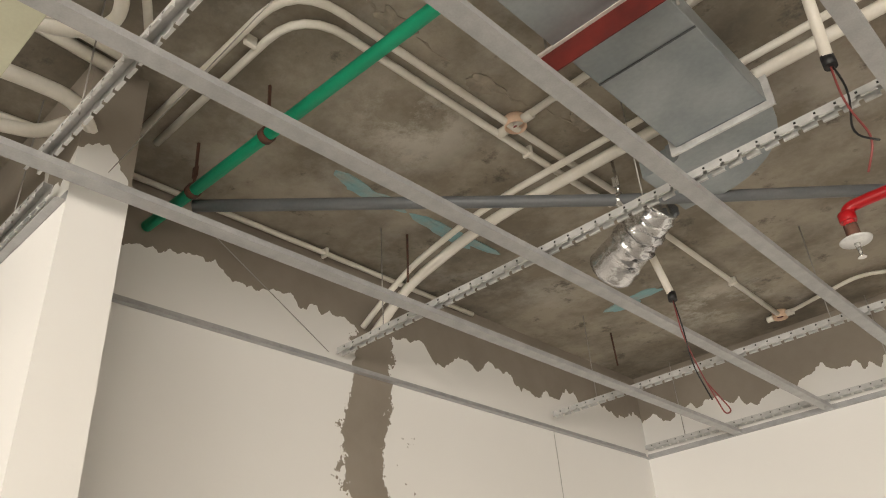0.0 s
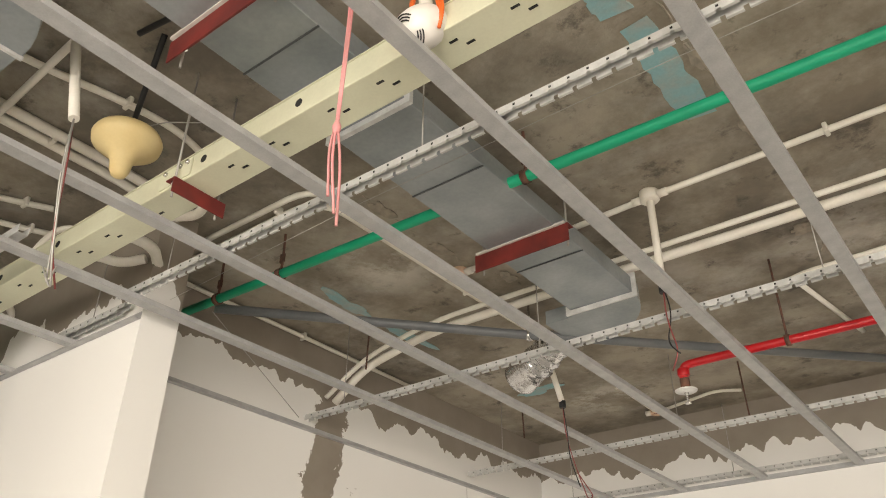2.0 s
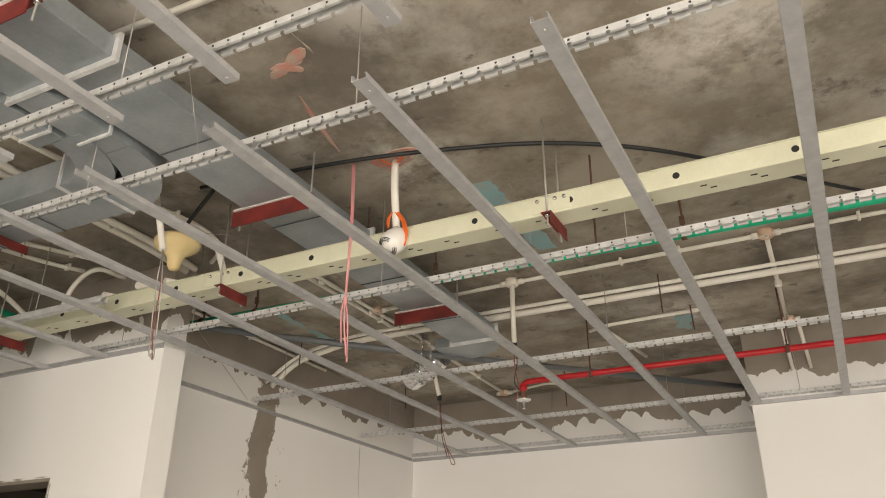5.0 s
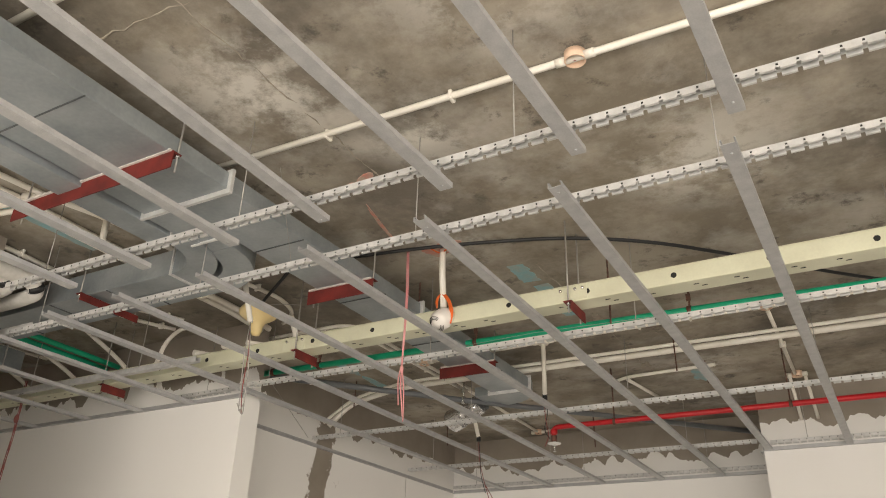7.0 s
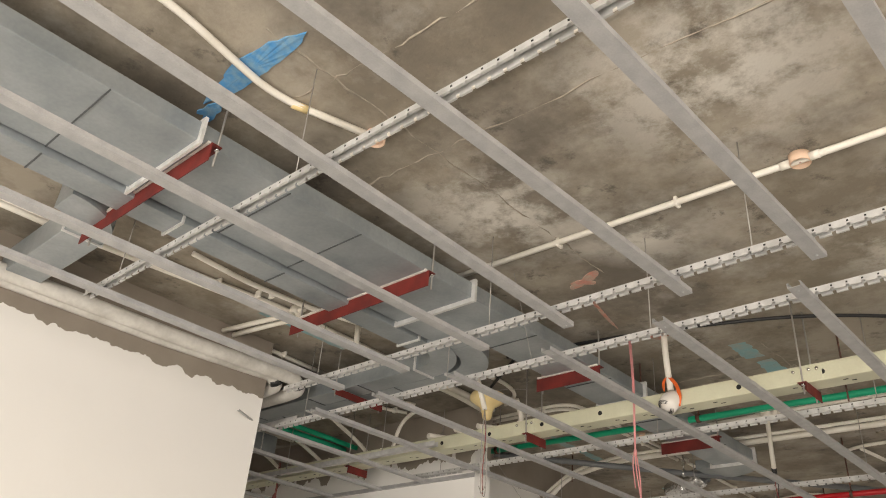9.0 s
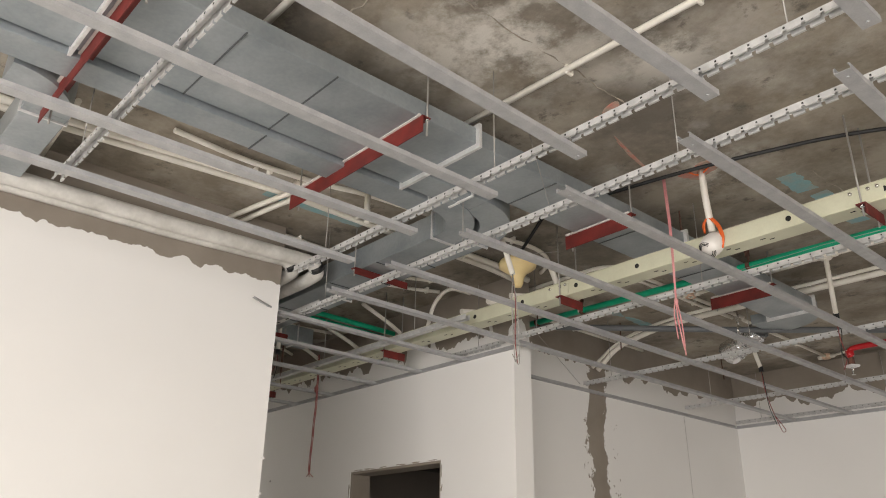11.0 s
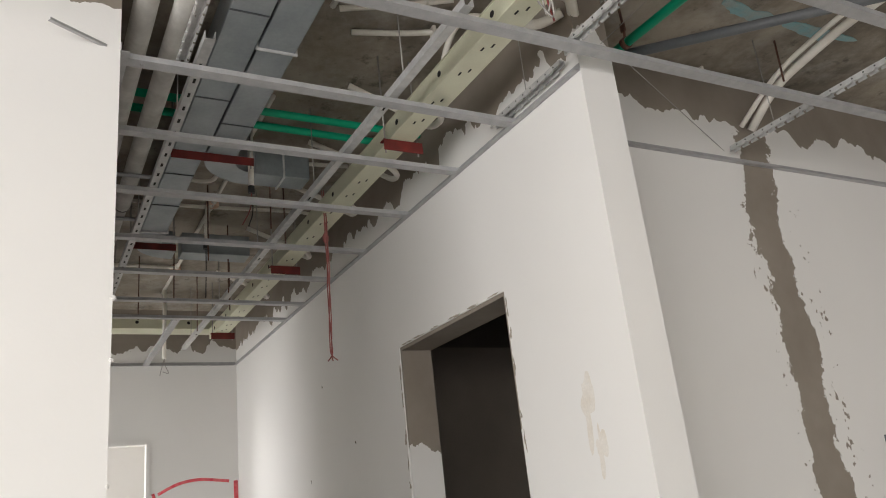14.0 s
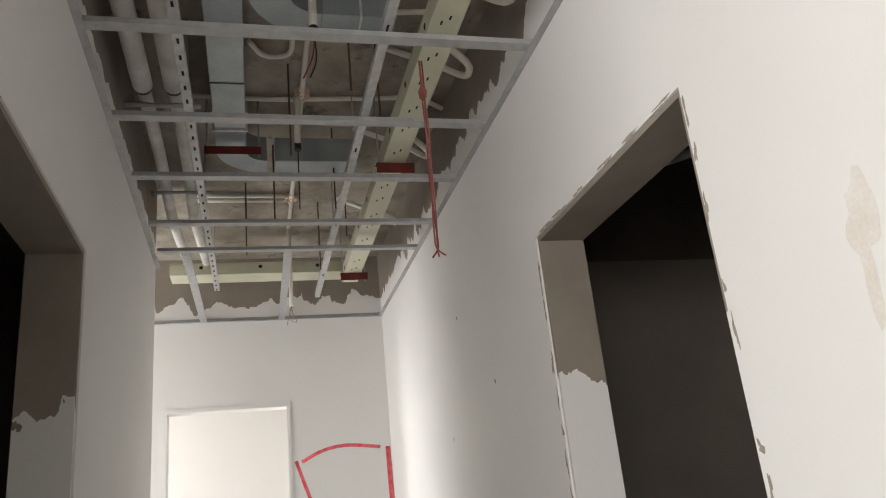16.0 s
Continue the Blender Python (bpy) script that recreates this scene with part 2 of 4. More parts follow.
def rounded(points, radius, steps=6):
    """A polyline with its inner corners rounded."""
    pts = [Vector(p) for p in points]
    out = [pts[0]]
    for a, b, c in zip(pts, pts[1:], pts[2:]):
        r = min(radius, (b - a).length * 0.49, (c - b).length * 0.49)
        p, q = b + (a - b).normalized() * r, b + (c - b).normalized() * r
        for i in range(steps + 1):
            t = i / steps
            out.append(p * (1 - t) ** 2 + b * 2 * t * (1 - t) + q * t * t)
    return out + [pts[-1]]


def tube_into(bm, points, r, seg=10, bend=0.08, radii=None):
    pts = rounded(points, bend) if bend else [Vector(p) for p in points]
    radii = radii or [r] * len(pts)
    side = None
    rings = []
    for i, p in enumerate(pts):
        d = (pts[min(i + 1, len(pts) - 1)] - pts[max(i - 1, 0)]).normalized()
        if side is None:
            side = d.cross(Vector((0, 0, 1)) if abs(d.z) < 0.9 else Vector((1, 0, 0))).normalized()
        side = (side - d * side.dot(d)).normalized()
        up = d.cross(side)
        rings.append([bm.verts.new(p + (side * math.cos(a) + up * math.sin(a)) * radii[i]) for a in (2 * math.pi * k / seg for k in range(seg))])
    for a, b in zip(rings, rings[1:]):
        for k in range(seg):
            f = bm.faces.new((a[k], a[(k + 1) % seg], b[(k + 1) % seg], b[k]))
            f.smooth = True
    bm.faces.new(rings[0][::-1])
    bm.faces.new(rings[-1])
    return bm


def tube(points, r, seg=10, bend=0.08):
    return tube_into(bmesh.new(), points, r, seg, bend)


def lathe(centre, profile, seg=24, axis="z"):
    """profile: (radius, height) pairs, turned about an axis through centre."""
    bm = bmesh.new()
    c = Vector(centre)
    rings = []
    for r, h in profile:
        ring = []
        for k in range(seg):
            a = 2 * math.pi * k / seg
            u, v = r * math.cos(a), r * math.sin(a)
            ring.append(bm.verts.new(c + Vector({"z": (u, v, h), "y": (u, h, v), "x": (h, u, v)}[axis])))
        rings.append(ring)
    for a, b in zip(rings, rings[1:]):
        for k in range(seg):
            bm.faces.new((a[k], a[(k + 1) % seg], b[(k + 1) % seg], b[k])).smooth = True
    bm.faces.new(rings[0])
    bm.faces.new(rings[-1])
    bmesh.ops.recalc_face_normals(bm, faces=bm.faces)
    return bm


def blot(cx, cy, z, rx, ry, turn=0.0, seed=0, lumps=0.45):
    """An irregular thin patch that clings under the slab."""
    rnd = random.Random(seed)
    bm = bmesh.new()
    outline = []
    n = 36
    ph = [rnd.uniform(0, 6.28) for _ in range(5)]
    for k in range(n):
        a = 2 * math.pi * k / n
        s = 1 + lumps * sum(math.sin((j + 2) * a + ph[j]) / (j + 2) for j in range(5)) + rnd.uniform(-0.06, 0.06)
        u, v = rx * s * math.cos(a), ry * s * math.sin(a)
        outline.append((cx + u * math.cos(turn) - v * math.sin(turn), cy + u * math.sin(turn) + v * math.cos(turn)))
    lo = [bm.verts.new((x, y, z - 0.003 - 0.003 * rnd.random())) for x, y in outline]
    hi = [bm.verts.new((x, y, z + 0.002)) for x, y in outline]
    mid = bm.verts.new((cx, cy, z - 0.006))
    for k in range(n):
        j = (k + 1) % n
        bm.faces.new((lo[j], lo[k], mid))
        bm.faces.new((lo[k], lo[j], hi[j], hi[k]))
    bmesh.ops.recalc_face_normals(bm, faces=bm.faces)
    return bm

# ---- the shell ----
SLAB, GRID = 3.24, 2.75
structure("floor", SCREED, "bare grey cement screed floor", (-9.2, 5.6, -6.6, 4.3, -0.2, 0))
structure("ceiling", CONCRETE, "raw stained concrete slab soffit", (-9.2, 5.6, -6.6, 4.3, SLAB, SLAB + 0.2))
structure("wall_north", WHITE_HIGH, "white painted wall with bare render at its top", (-2.4, 5.6, 4.08, 4.3, 0, SLAB))
structure("wall_chase", WHITE_STRIPE, "white painted wall with a rendered grey chase", (-2.4, -2.2, 0.705, 4.08, 0, SLAB))
structure("wall_pier", WHITE, "white painted wall end beside the corridor", (-2.42, -1.75, 0.55, 0.705, 0, SLAB))
structure("wall_corridor_north", WHITE, "white painted corridor wall with a rough doorway", (-6.8, -3.43, 0.55, 0.72, 0, SLAB),
          (-3.43, -2.42, 0.55, 0.72, 2.135, SLAB))
SKEW = Matrix(((1, 0, 0, 0), (0.012, 1, 0, 0.012 * 2.11), (0, 0, 1, 0), (0, 0, 0, 1)))
structure("wall_corridor_south", WHITE_WEST, "white painted corridor wall with a rough doorway", (-5.5, -3.52, -1.09, -0.92, 0, SLAB),
          (-3.52, -2.50, -1.09, -0.92, 2.15, SLAB), (-2.50, -2.11, -1.09, -0.92, 0, SLAB)).data.transform(SKEW)
structure("wall_room_west", WHITE_WEST, "white painted wall with bare render along its top", (-2.31, -2.11, -6.4, -1.09, 0, SLAB))
structure("wall_corridor_end", WHITE, "white corridor end wall with a lit doorway", (-7.0, -6.8, -0.18, 0.75, 0, SLAB),
          (-7.0, -6.8, -1.02, -0.18, 2.11, SLAB), (-7.0, -6.8, -3.0, -1.02, 0, SLAB))
structure("wall_side_room", PLAIN, "white side room wall round a window opening", (-5.5, -5.3, -3.0, -1.09, 0, SLAB), (-6.8, -5.3, -3.2, -3.0, 0, 0.25), (-6.8, -5.3, -3.2, -3.0, 2.55, SLAB))
# Store room and shaft walls carry their darkness in the colour.
structure("wall_store_north", DARK, "back wall of a store room, coloured near-black as unlit", (-5.5, -2.4, 2.6, 2.8, 0, SLAB))
structure("wall_store_west", DIM, "painted store room side wall with its dimness coloured in", (-4.6, -4.4, 0.72, 2.6, 0, 2.36))
structure("wall_store_west_top", DARK, "near-black wall standing for the dark above the store room's paint", (-4.6, -4.41, 0.72, 2.6, 2.36, SLAB))
structure("wall_store_east", DARK, "side wall of a store room, coloured near-black as unlit", (-2.42, -2.4, 0.72, 2.6, 0, SLAB))
structure("wall_shaft", DARK, "wall behind the south doorway, coloured near-black as unlit", (-4.6, -2.35, -2.9, -2.7, 0, SLAB), (-4.8, -4.6, -2.9, -1.09, 0, SLAB))
structure("wall_end_room", PLAIN, "bright white wall of the lit end room", (-9.2, -9.0, -3.2, 0.9, 0, SLAB), (-9.0, -7.0, 0.75, 0.9, 0, SLAB),
          (-9.2, -6.8, -3.2, -3.0, 0, SLAB))
structure("wall_east", PLAIN, "white wall round a wide window band", (5.4, 5.6, -6.4, 4.08, 0, 0.2), (5.4, 5.6, -6.4, 4.08, 2.5, SLAB),
          (5.4, 5.6, -1.7, 4.08, 0.2, 2.5), (5.4, 5.6, -6.4, -6.1, 0.2, 2.5))
structure("wall_south", PLAIN, "white wall round a wide window band", (-2.35, 5.6, -6.6, -6.4, 0, 0.2), (-2.35, 5.6, -6.6, -6.4, 2.5, SLAB),
          (-2.35, -0.6, -6.6, -6.4, 0.2, 2.5), (5.2, 5.6, -6.6, -6.4, 0.2, 2.5))
structure("pillar", WHITE_HIGH, "white painted square column against the wall", (0.84, 1.75, 3.22, 4.08, 0, SLAB))
structure("trim_reveal_north", REVEAL, "grey cement doorway reveal, white at its foot", (-3.434, -3.415, 0.556, 0.722, 0, 2.135),
          (-2.436, -2.415, 0.556, 0.722, 0, 2.135), (-3.415, -2.436, 0.556, 0.722, 2.118, 2.137))
structure("trim_reveal_south", REVEAL, "grey cement doorway reveal, white at its foot", (-3.524, -3.505, -1.092, -0.926, 0, 2.15),
          (-2.516, -2.495, -1.092, -0.926, 0, 2.15), (-3.505, -2.516, -1.092, -0.926, 2.134, 2.152)).data.transform(SKEW)
structure("trim_end_door", PLAIN, "white trim round the lit doorway", (-6.82, -6.79, -0.195, -0.17, 0, 2.125), (-6.82, -6.79, -1.04, -0.195, 2.10, 2.125), (-6.82, -6.79, -1.04, -1.015, 0, 2.10))


def angle_strip(name, x0, x1, y0, y1, side):
    """Galvanised L strip fixed to a wall at grid height; side: which way its foot points."""
    dx, dy = side
    rows = [(x0, x1, y0, y1, GRID, GRID + 0.028)]
    if dx:
        a, b = sorted((x0 if dx < 0 else x1, (x0 if dx < 0 else x1) + dx * 0.024))
        rows.append((a, b, y0, y1, GRID - 0.002, GRID))
    else:
        a, b = sorted((y0 if dy < 0 else y1, (y0 if dy < 0 else y1) + dy * 0.024))
        rows.append((x0, x1, a, b, GRID - 0.002, GRID))
    return structure(name, STEEL, "galvanised steel wall angle at ceiling grid height", *rows)


angle_strip("trim_angle_north", -2.2, 0.84, 4.077, 4.08, (0, -1))
angle_strip("trim_angle_chase", -2.2, -2.197, 0.71, 4.05, (1, 0))
angle_strip("trim_angle_pier", -2.42, -1.75, 0.547, 0.55, (0, -1))
angle_strip("trim_angle_corridor_north", -6.79, -2.42, 0.547, 0.55, (0, -1))
angle_strip("trim_angle_corridor_south", -5.5, -2.11, -0.92, -0.917, (0, 1)).data.transform(SKEW)
angle_strip("trim_angle_end", -6.8, -6.797, -2.9, 0.54, (1, 0))
angle_strip("trim_angle_pillar", 0.84, 1.75, 3.217, 3.22, (0, -1))
angle_strip("trim_angle_pillar_side", 0.837, 0.84, 3.22, 4.05, (-1, 0))

# ---- the ceiling grid ----


def extruded(sec, n):
    """A closed section of (y, z) pairs drawn out along x."""
    bm = bmesh.new()
    p, q = ([bm.verts.new((x, y, z)) for y, z in sec] for x in (0, n))
    for i in range(len(sec)):
        j = (i + 1) % len(sec)
        bm.faces.new((p[i], p[j], q[j], q[i]))
    bm.faces.new(p[::-1])
    bm.faces.new(q)
    bmesh.ops.recalc_face_normals(bm, faces=bm.faces)
    return bm


def furring(x0, y0, x1, y1, w=0.046):
    """Open-topped galvanised channel between two points."""
    a, b = Vector((x0, y0, 0)), Vector((x1, y1, 0))
    n = (b - a).length
    h, t, k = w / 2, 0.0015, 0.006
    sec = [(-h, 0), (h, 0), (h, 0.019), (h - k, 0.019), (h - k, 0.0175), (h - t, 0.0175), (h - t, t), (-h + t, t), (-h + t, 0.0175), (-h + k, 0.0175), (-h + k, 0.019), (-h, 0.019)]
    bm = extruded(sec, n)
    screws = [Vector((random.uniform(0.03, 0.06), 0, 0)), Vector((n - random.uniform(0.02, 0.05), 0, 0))]
    ob = tagged(link("furring_channel", bm, STEEL), "galvanised steel furring channel of the ceiling grid", "channel", "ceiling grid channels")
    d = b - a
    ob.matrix_world = Matrix.Translation((x0, y0, GRID)) @ Matrix.Rotation(math.atan2(d.y, d.x), 4, "Z") @ Matrix.Rotation(random.uniform(-0.03, 0.03), 4, "X")
    for s in screws:
        part("screw", lathe(s, [(0.002, -0.003), (0.004, -0.002), (0.0045, 0.0)], 8), STEEL, ob, "small zinc screw head")


for x, end in ((1.40, 3.19), (0.87, 3.19), (0.37, 4.05), (-0.14, 4.05), (-0.67, 4.05), (-1.17, 4.05), (-1.65, 4.05), (1.92, 4.05), (2.43, 4.05), (2.95, 4.05)):
    furring(x, -0.90, x + 0.01, end)
for x, end in ((-1.245, -1.26), (-0.88, -0.815), (-0.35, -0.35), (0.20, 0.068), (0.465, 0.556), (0.915, 1.004), (1.35, 1.452), (1.85, 1.9), (2.4, 2.4)):
    furring(x, -5.2, end, -1.04)
for x, y in ((-2.17, -0.90), (-2.64, -0.92), (-3.17, -0.92), (-3.74, -0.92), (-4.27, -0.92), (-4.83, -0.92), (-5.24, -0.92)):
    furring(x, y, x - 0.01, 0.545)
furring(-6.79, -0.77, -5.25, -0.78)
furring(-6.79, -0.21, -5.25, -0.22)


def rail(x0, x1, y, z=GRID + 0.034):
    """Clip-in carrier: an inverted U whose lower edges are notched at an even pitch, on hanger rods."""
    e = holder("slotted_rail", "galvanised notched ceiling carrier rail on rods", "rail", "ceiling carrier rails", (x0, y, z))
    n = x1 - x0
    w, pitch = 0.013, 0.05
    bm = boxes((0, n, -w, w, 0.026, 0.0275), (0, n, -w, -w + 0.0015, 0.010, 0.026), (0, n, w - 0.0015, w, 0.010, 0.026))
    x = 0.0
    while x + 0.038 < n:
        for s in (-w, w - 0.0015):
            add_box(bm, x, x + 0.038, s, s + 0.0015, 0, 0.010)
        for s in (-w - 0.006, w):
            add_box(bm, x, x + 0.038, s, s + 0.006, 0, 0.0015)
        x += pitch
    part("rail_profile", bm, RAIL, e)
    holes = bmesh.new()
    x = 0.043
    while x < n:
        for s in (-w - 0.0008, w):
            add_box(holes, x - 0.003, x + 0.003, s, s + 0.0008, 0.015, 0.021)
        x += pitch
    part("punched_hole", holes, HOLE, e, "row of dark punched holes")["kind"] = "stuff"
    x = 0.25
    while x < n:
        part("hanger_rod", tube([(x, 0, 0.02), (x, 0, SLAB - z)], 0.0022, 6, 0), WIRE, e)
        x += 1.1
    return e


for x0, x1, y in ((-1.42, 3.6, -2.28), (-1.62, 3.6, -1.115), (-2.2, 3.6, -0.73), (-1.72, 3.6, 0.45), (-2.16, 3.6, 1.765), (-2.12, 0.82, 3.085),
                  (-2.17, 0.80, 4.02), (0.9, 1.7, 3.17)):
    rail(x0, x1, y, GRID + (0.021 if y == 0.45 else 0.034))
rail(-2.28, -1.80, 0.515)
bar = holder("carrier_channel", "plain galvanised carrier channel along the corridor", "channel", at=(-6.4, 0.03, 2.80))
part("channel_profile", extruded([(-0.017, 0.03), (-0.017, 0), (0.017, 0), (0.017, 0.03), (0.0155, 0.03), (0.0155, 0.0015), (-0.0155, 0.0015), (-0.0155, 0.03)], 4.78), RAIL, bar)
for k in range(5):
    part("hanger_rod", tube([(0.3 + k * 1.0, 0, 0.0015), (0.3 + k * 1.0, 0, SLAB - 2.80)], 0.003, 6, 0), WIRE, bar)
    part("slot", boxes((0.5 + k * 0.9, 0.54 + k * 0.9, -0.004, 0.004, -0.0008, 0)), HOLE, bar)

strut = holder("slotted_strut", "pale galvanised strut with slots along its underside", "strut", at=(-6.3, -0.655, 2.84))
part("strut_profile", boxes((0, 4.2, -0.017, 0.017, 0, 0.002), (0, 4.2, -0.017, -0.015, 0.002, 0.03), (0, 4.2, 0.015, 0.017, 0.002, 0.03)), RAIL, strut)
for k in range(41):
    part("slot", boxes((0.02 + k * 0.1, 0.05 + k * 0.1, -0.0045, 0.0045, -0.0008, 0)), HOLE, strut)
for k in range(4):
    part("hanger_rod", tube([(0.3 + k * 1.1, 0, 0.002), (0.3 + k * 1.1, 0, SLAB - 2.84)], 0.003, 6, 0), WIRE, strut)

# ---- services ----


def rod(parent, x, y, z0, r=0.004, mat=WIRE):
    part("hanger_rod", tube([(x, y, z0), (x, y, SLAB + 0.004)], r, 6, 0), mat, parent)


TALL = 0.078


def trunking(name, x0, x1, y0, y1, z0, along="x"):
    e = holder(name, "cream powder-coated perforated steel cable trunking", "trunking", "cable trunking", ((x0 + x1) / 2, (y0 + y1) / 2, z0))
    inv = Matrix.Translation(-e.location)
    t = 0.002
    bm = boxes((x0, x1, y0, y1, z0, z0 + TALL))
    bmesh.ops.bevel(bm, geom=bm.edges[:], offset=t, segments=1, affect="EDGES")
    bm.transform(inv)
    part("trunking_body", bm, TRUNK, e)
    lid = boxes((x0, x1, y0 - 0.002, y1 + 0.002, z0 + TALL + 0.0004, z0 + TALL + 0.004))
    lid.transform(inv)
    part("lid", lid, TRUNK, e)
    if along == "x":
        x = x0 + 0.2
        while x < x1:
            hole = lathe((x, y0 - 0.0008, z0 + 0.040), [(0.0125, -0.0006), (0.0125, 0.002)], 14, "y")
            hole.transform(inv)
            part("knockout", hole, HOLE, e)
            for dx, dy in ((0.07, 0.035), (0.10, 0.06), (0.235, 0.035), (0.265, 0.06)):
                b = boxes((x + dx, x + dx + 0.022, y0 + dy, y0 + dy + 0.007, z0 - 0.001, z0 + 0.001))
                b.transform(inv)
                part("slot", b, HOLE, e)
            x += 0.385
    else:
        y = y0 + 0.2
        while y < y1:
            hole = lathe((x1 + 0.0008, y, z0 + 0.05), [(0.0125, -0.002), (0.0125, 0.0006)], 14, "x")
            hole.transform(inv)
            part("knockout", hole, HOLE, e)
            y += 0.385
    return e


run = trunking("cable_trunking", -6.15, 3.8, 0.18, 0.29, 2.83)
trunking("cable_trunking", -6.34, -6.15, -0.95, 0.29, 2.91, "y")
# bolted joints with pale splice plates on the run's face
for x in (0.52, -1.07):
    tagged(link("splice_plate", boxes((x - 0.075, x + 0.075, 0.1765, 0.1798, 2.838, 2.90)), TRUNK), "small cream splice plate bolted on the trunking", "plate", "trunking splice plates")
    for dx in (-0.05, 0.02, 0.055):
        b = tagged(link("bolt", lathe((x + dx, 0.1765, 2.888), [(0.008, 0), (0.007, -0.006), (0.003, -0.008)], 10, "y"), CHROME), "small zinc-plated bolt on a splice plate", "bolt", "trunking bolts")


def angle_bracket(x0, x1, y0, y1, z, rods, label, size=0.04):
    """Red-primed steel angle hung on threaded rods with nuts."""
    e = holder("steel_bracket", label, "bracket", "red primed brackets", ((x0 + x1) / 2, (y0 + y1) / 2, z))
    inv = Matrix.Translation(-e.location)
    t = 0.004
    if x1 - x0 > y1 - y0:
        bm = boxes((x0, x1, y0, y1, z + size - t, z + size), (x0, x1, y0, y0 + t, z, z + size - t))
    else:
        bm = boxes((x0, x1, y0, y1, z + size - t, z + size), (x1 - t, x1, y0, y1, z, z + size - t))
    bm.transform(inv)
    part("angle", bm, OXIDE, e)
    if x1 - x0 > 0.3:
        pad = boxes((x0 + 0.01, x1 - 0.01, y0 - 0.010, y0 - 0.0005, z + size - 0.002, z + size + 0.006))
        pad.transform(inv)
        part("foam_strip", pad, PAD, e, "pale foam strip along the angle's edge")
    for x, y in rods:
        b = tube([(x, y, z - 0.005), (x, y, SLAB + 0.004)], 0.004, 6, 0)
        b.transform(inv)
        part("threaded_rod", b, WIRE, e)
        b = lathe((x, y, z + size - t - 0.009), [(0.009, 0), (0.009, 0.009)], 6)
        b.transform(inv)
        part("nut", b, CHROME, e)


for x in (0.51, -1.045, -2.58, -4.28, -5.95):
    angle_bracket(x - 0.02, x + 0.02, 0.15, 0.33, 2.778, ((x, 0.165), (x, 0.315)), "red-primed steel angle carrying the cable trunking", 0.05)
angle_bracket(-0.80, -0.40, 1.30, 1.34, 2.956, ((-0.78, 1.33), (-0.42, 1.33)), "red-primed steel angle carrying the sheet duct", 0.072)
angle_bracket(-0.80, -0.40, -0.07, -0.03, 2.956, ((-0.78, -0.04), (-0.42, -0.04)), "red-primed steel angle carrying the sheet duct", 0.072)
angle_bracket(-1.36, -0.43, -1.33, -1.29, 2.956, ((-1.33, -1.30), (-0.44, -1.30)), "long red-primed steel angle carrying two ducts", 0.072)
angle_bracket(-1.36, -0.42, -2.40, -2.36, 2.956, ((-1.33, -2.37), (-0.435, -2.37)), "long red-primed steel angle carrying two ducts", 0.072)
angle_bracket(-1.85, -1.81, -0.64, -0.27, 2.955, ((-1.83, -0.63), (-1.83, -0.28)), "red-primed steel angle carrying the branch ducts")
angle_bracket(-3.22, -3.18, -0.60, -0.23, 2.94, ((-3.2, -0.59), (-3.2, -0.24)), "red-primed steel angle carrying the branch ducts")
angle_bracket(-4.45, -4.41, -0.63, -0.37, 2.94, ((-4.43, -0.62), (-4.43, -0.38)), "red-primed steel angle carrying the branch duct")


def duct(label, z0, z1, rects, flanges, seams=(), elbow=None, lip=0.022):
    """Sheet duct: each rect a run (x0, x1, y0, y1); flanges: (x0, x1, y0, y1) collars; elbow: (cx, cy, r0, r1, from, to)."""
    x0, x1, y0, y1 = rects[0]
    e = holder("air_duct", label, "duct", "air ducts", ((x0 + x1) / 2, (y0 + y1) / 2, z0))
    inv = Matrix.Translation(-e.location)
    for x0, x1, y0, y1 in rects:
        bm = boxes((x0, x1, y0, y1, z0, z1))
        bmesh.ops.bevel(bm, geom=bm.edges[:], offset=0.003, segments=1, affect="EDGES")
        bm.transform(inv)
        part("duct_run", bm, DUCT, e)
    if elbow:
        for cx, cy, r0, r1, a0, a1 in elbow:
            bm = bmesh.new()
            rings = []
            for k in range(13):
                a = radians(a0 + (a1 - a0) * k / 12)
                rings.append([bm.verts.new((cx + r * math.cos(a), cy + r * math.sin(a), z)) for r, z in ((r0, z0), (r1, z0), (r1, z1), (r0, z1))])
            for p, q in zip(rings, rings[1:]):
                for i in range(4):
                    bm.faces.new((p[i], p[(i + 1) % 4], q[(i + 1) % 4], q[i]))
            bm.faces.new(rings[0])
            bm.faces.new(rings[-1])
            bmesh.ops.recalc_face_normals(bm, faces=bm.faces)
            bm.transform(inv)
            part("duct_elbow", bm, DUCT, e)
    for x0, x1, y0, y1 in flanges:
        bm = boxes((x0, x1, y0, y1, z0 - lip, z0 - 0.0005), (x0, x1, y0, y1, z1 + 0.0005, z1 + 0.012))
        if x1 - x0 > y1 - y0:
            add_box(bm, x0 - lip * 0.9, x0, y0, y1, z0 - lip, z1 + 0.012)
            add_box(bm, x1, x1 + lip * 0.9, y0, y1, z0 - lip, z1 + 0.012)
        else:
            add_box(bm, x0, x1, y0 - lip * 0.9, y0, z0 - lip, z1 + 0.012)
            add_box(bm, x0, x1, y1, y1 + lip * 0.9, z0 - lip, z1 + 0.012)
        bm.transform(inv)
        part("flange", bm, FLANGE, e, "pale steel joint flange")
    for x0, x1, y0, y1 in seams:
        bm = boxes((x0, x1, y0, y1, z0 - 0.004, z0 - 0.0004))
        bm.transform(inv)
        part("seam", bm, SEAM, e, "folded joint with its shadow line coloured dark")
    return e


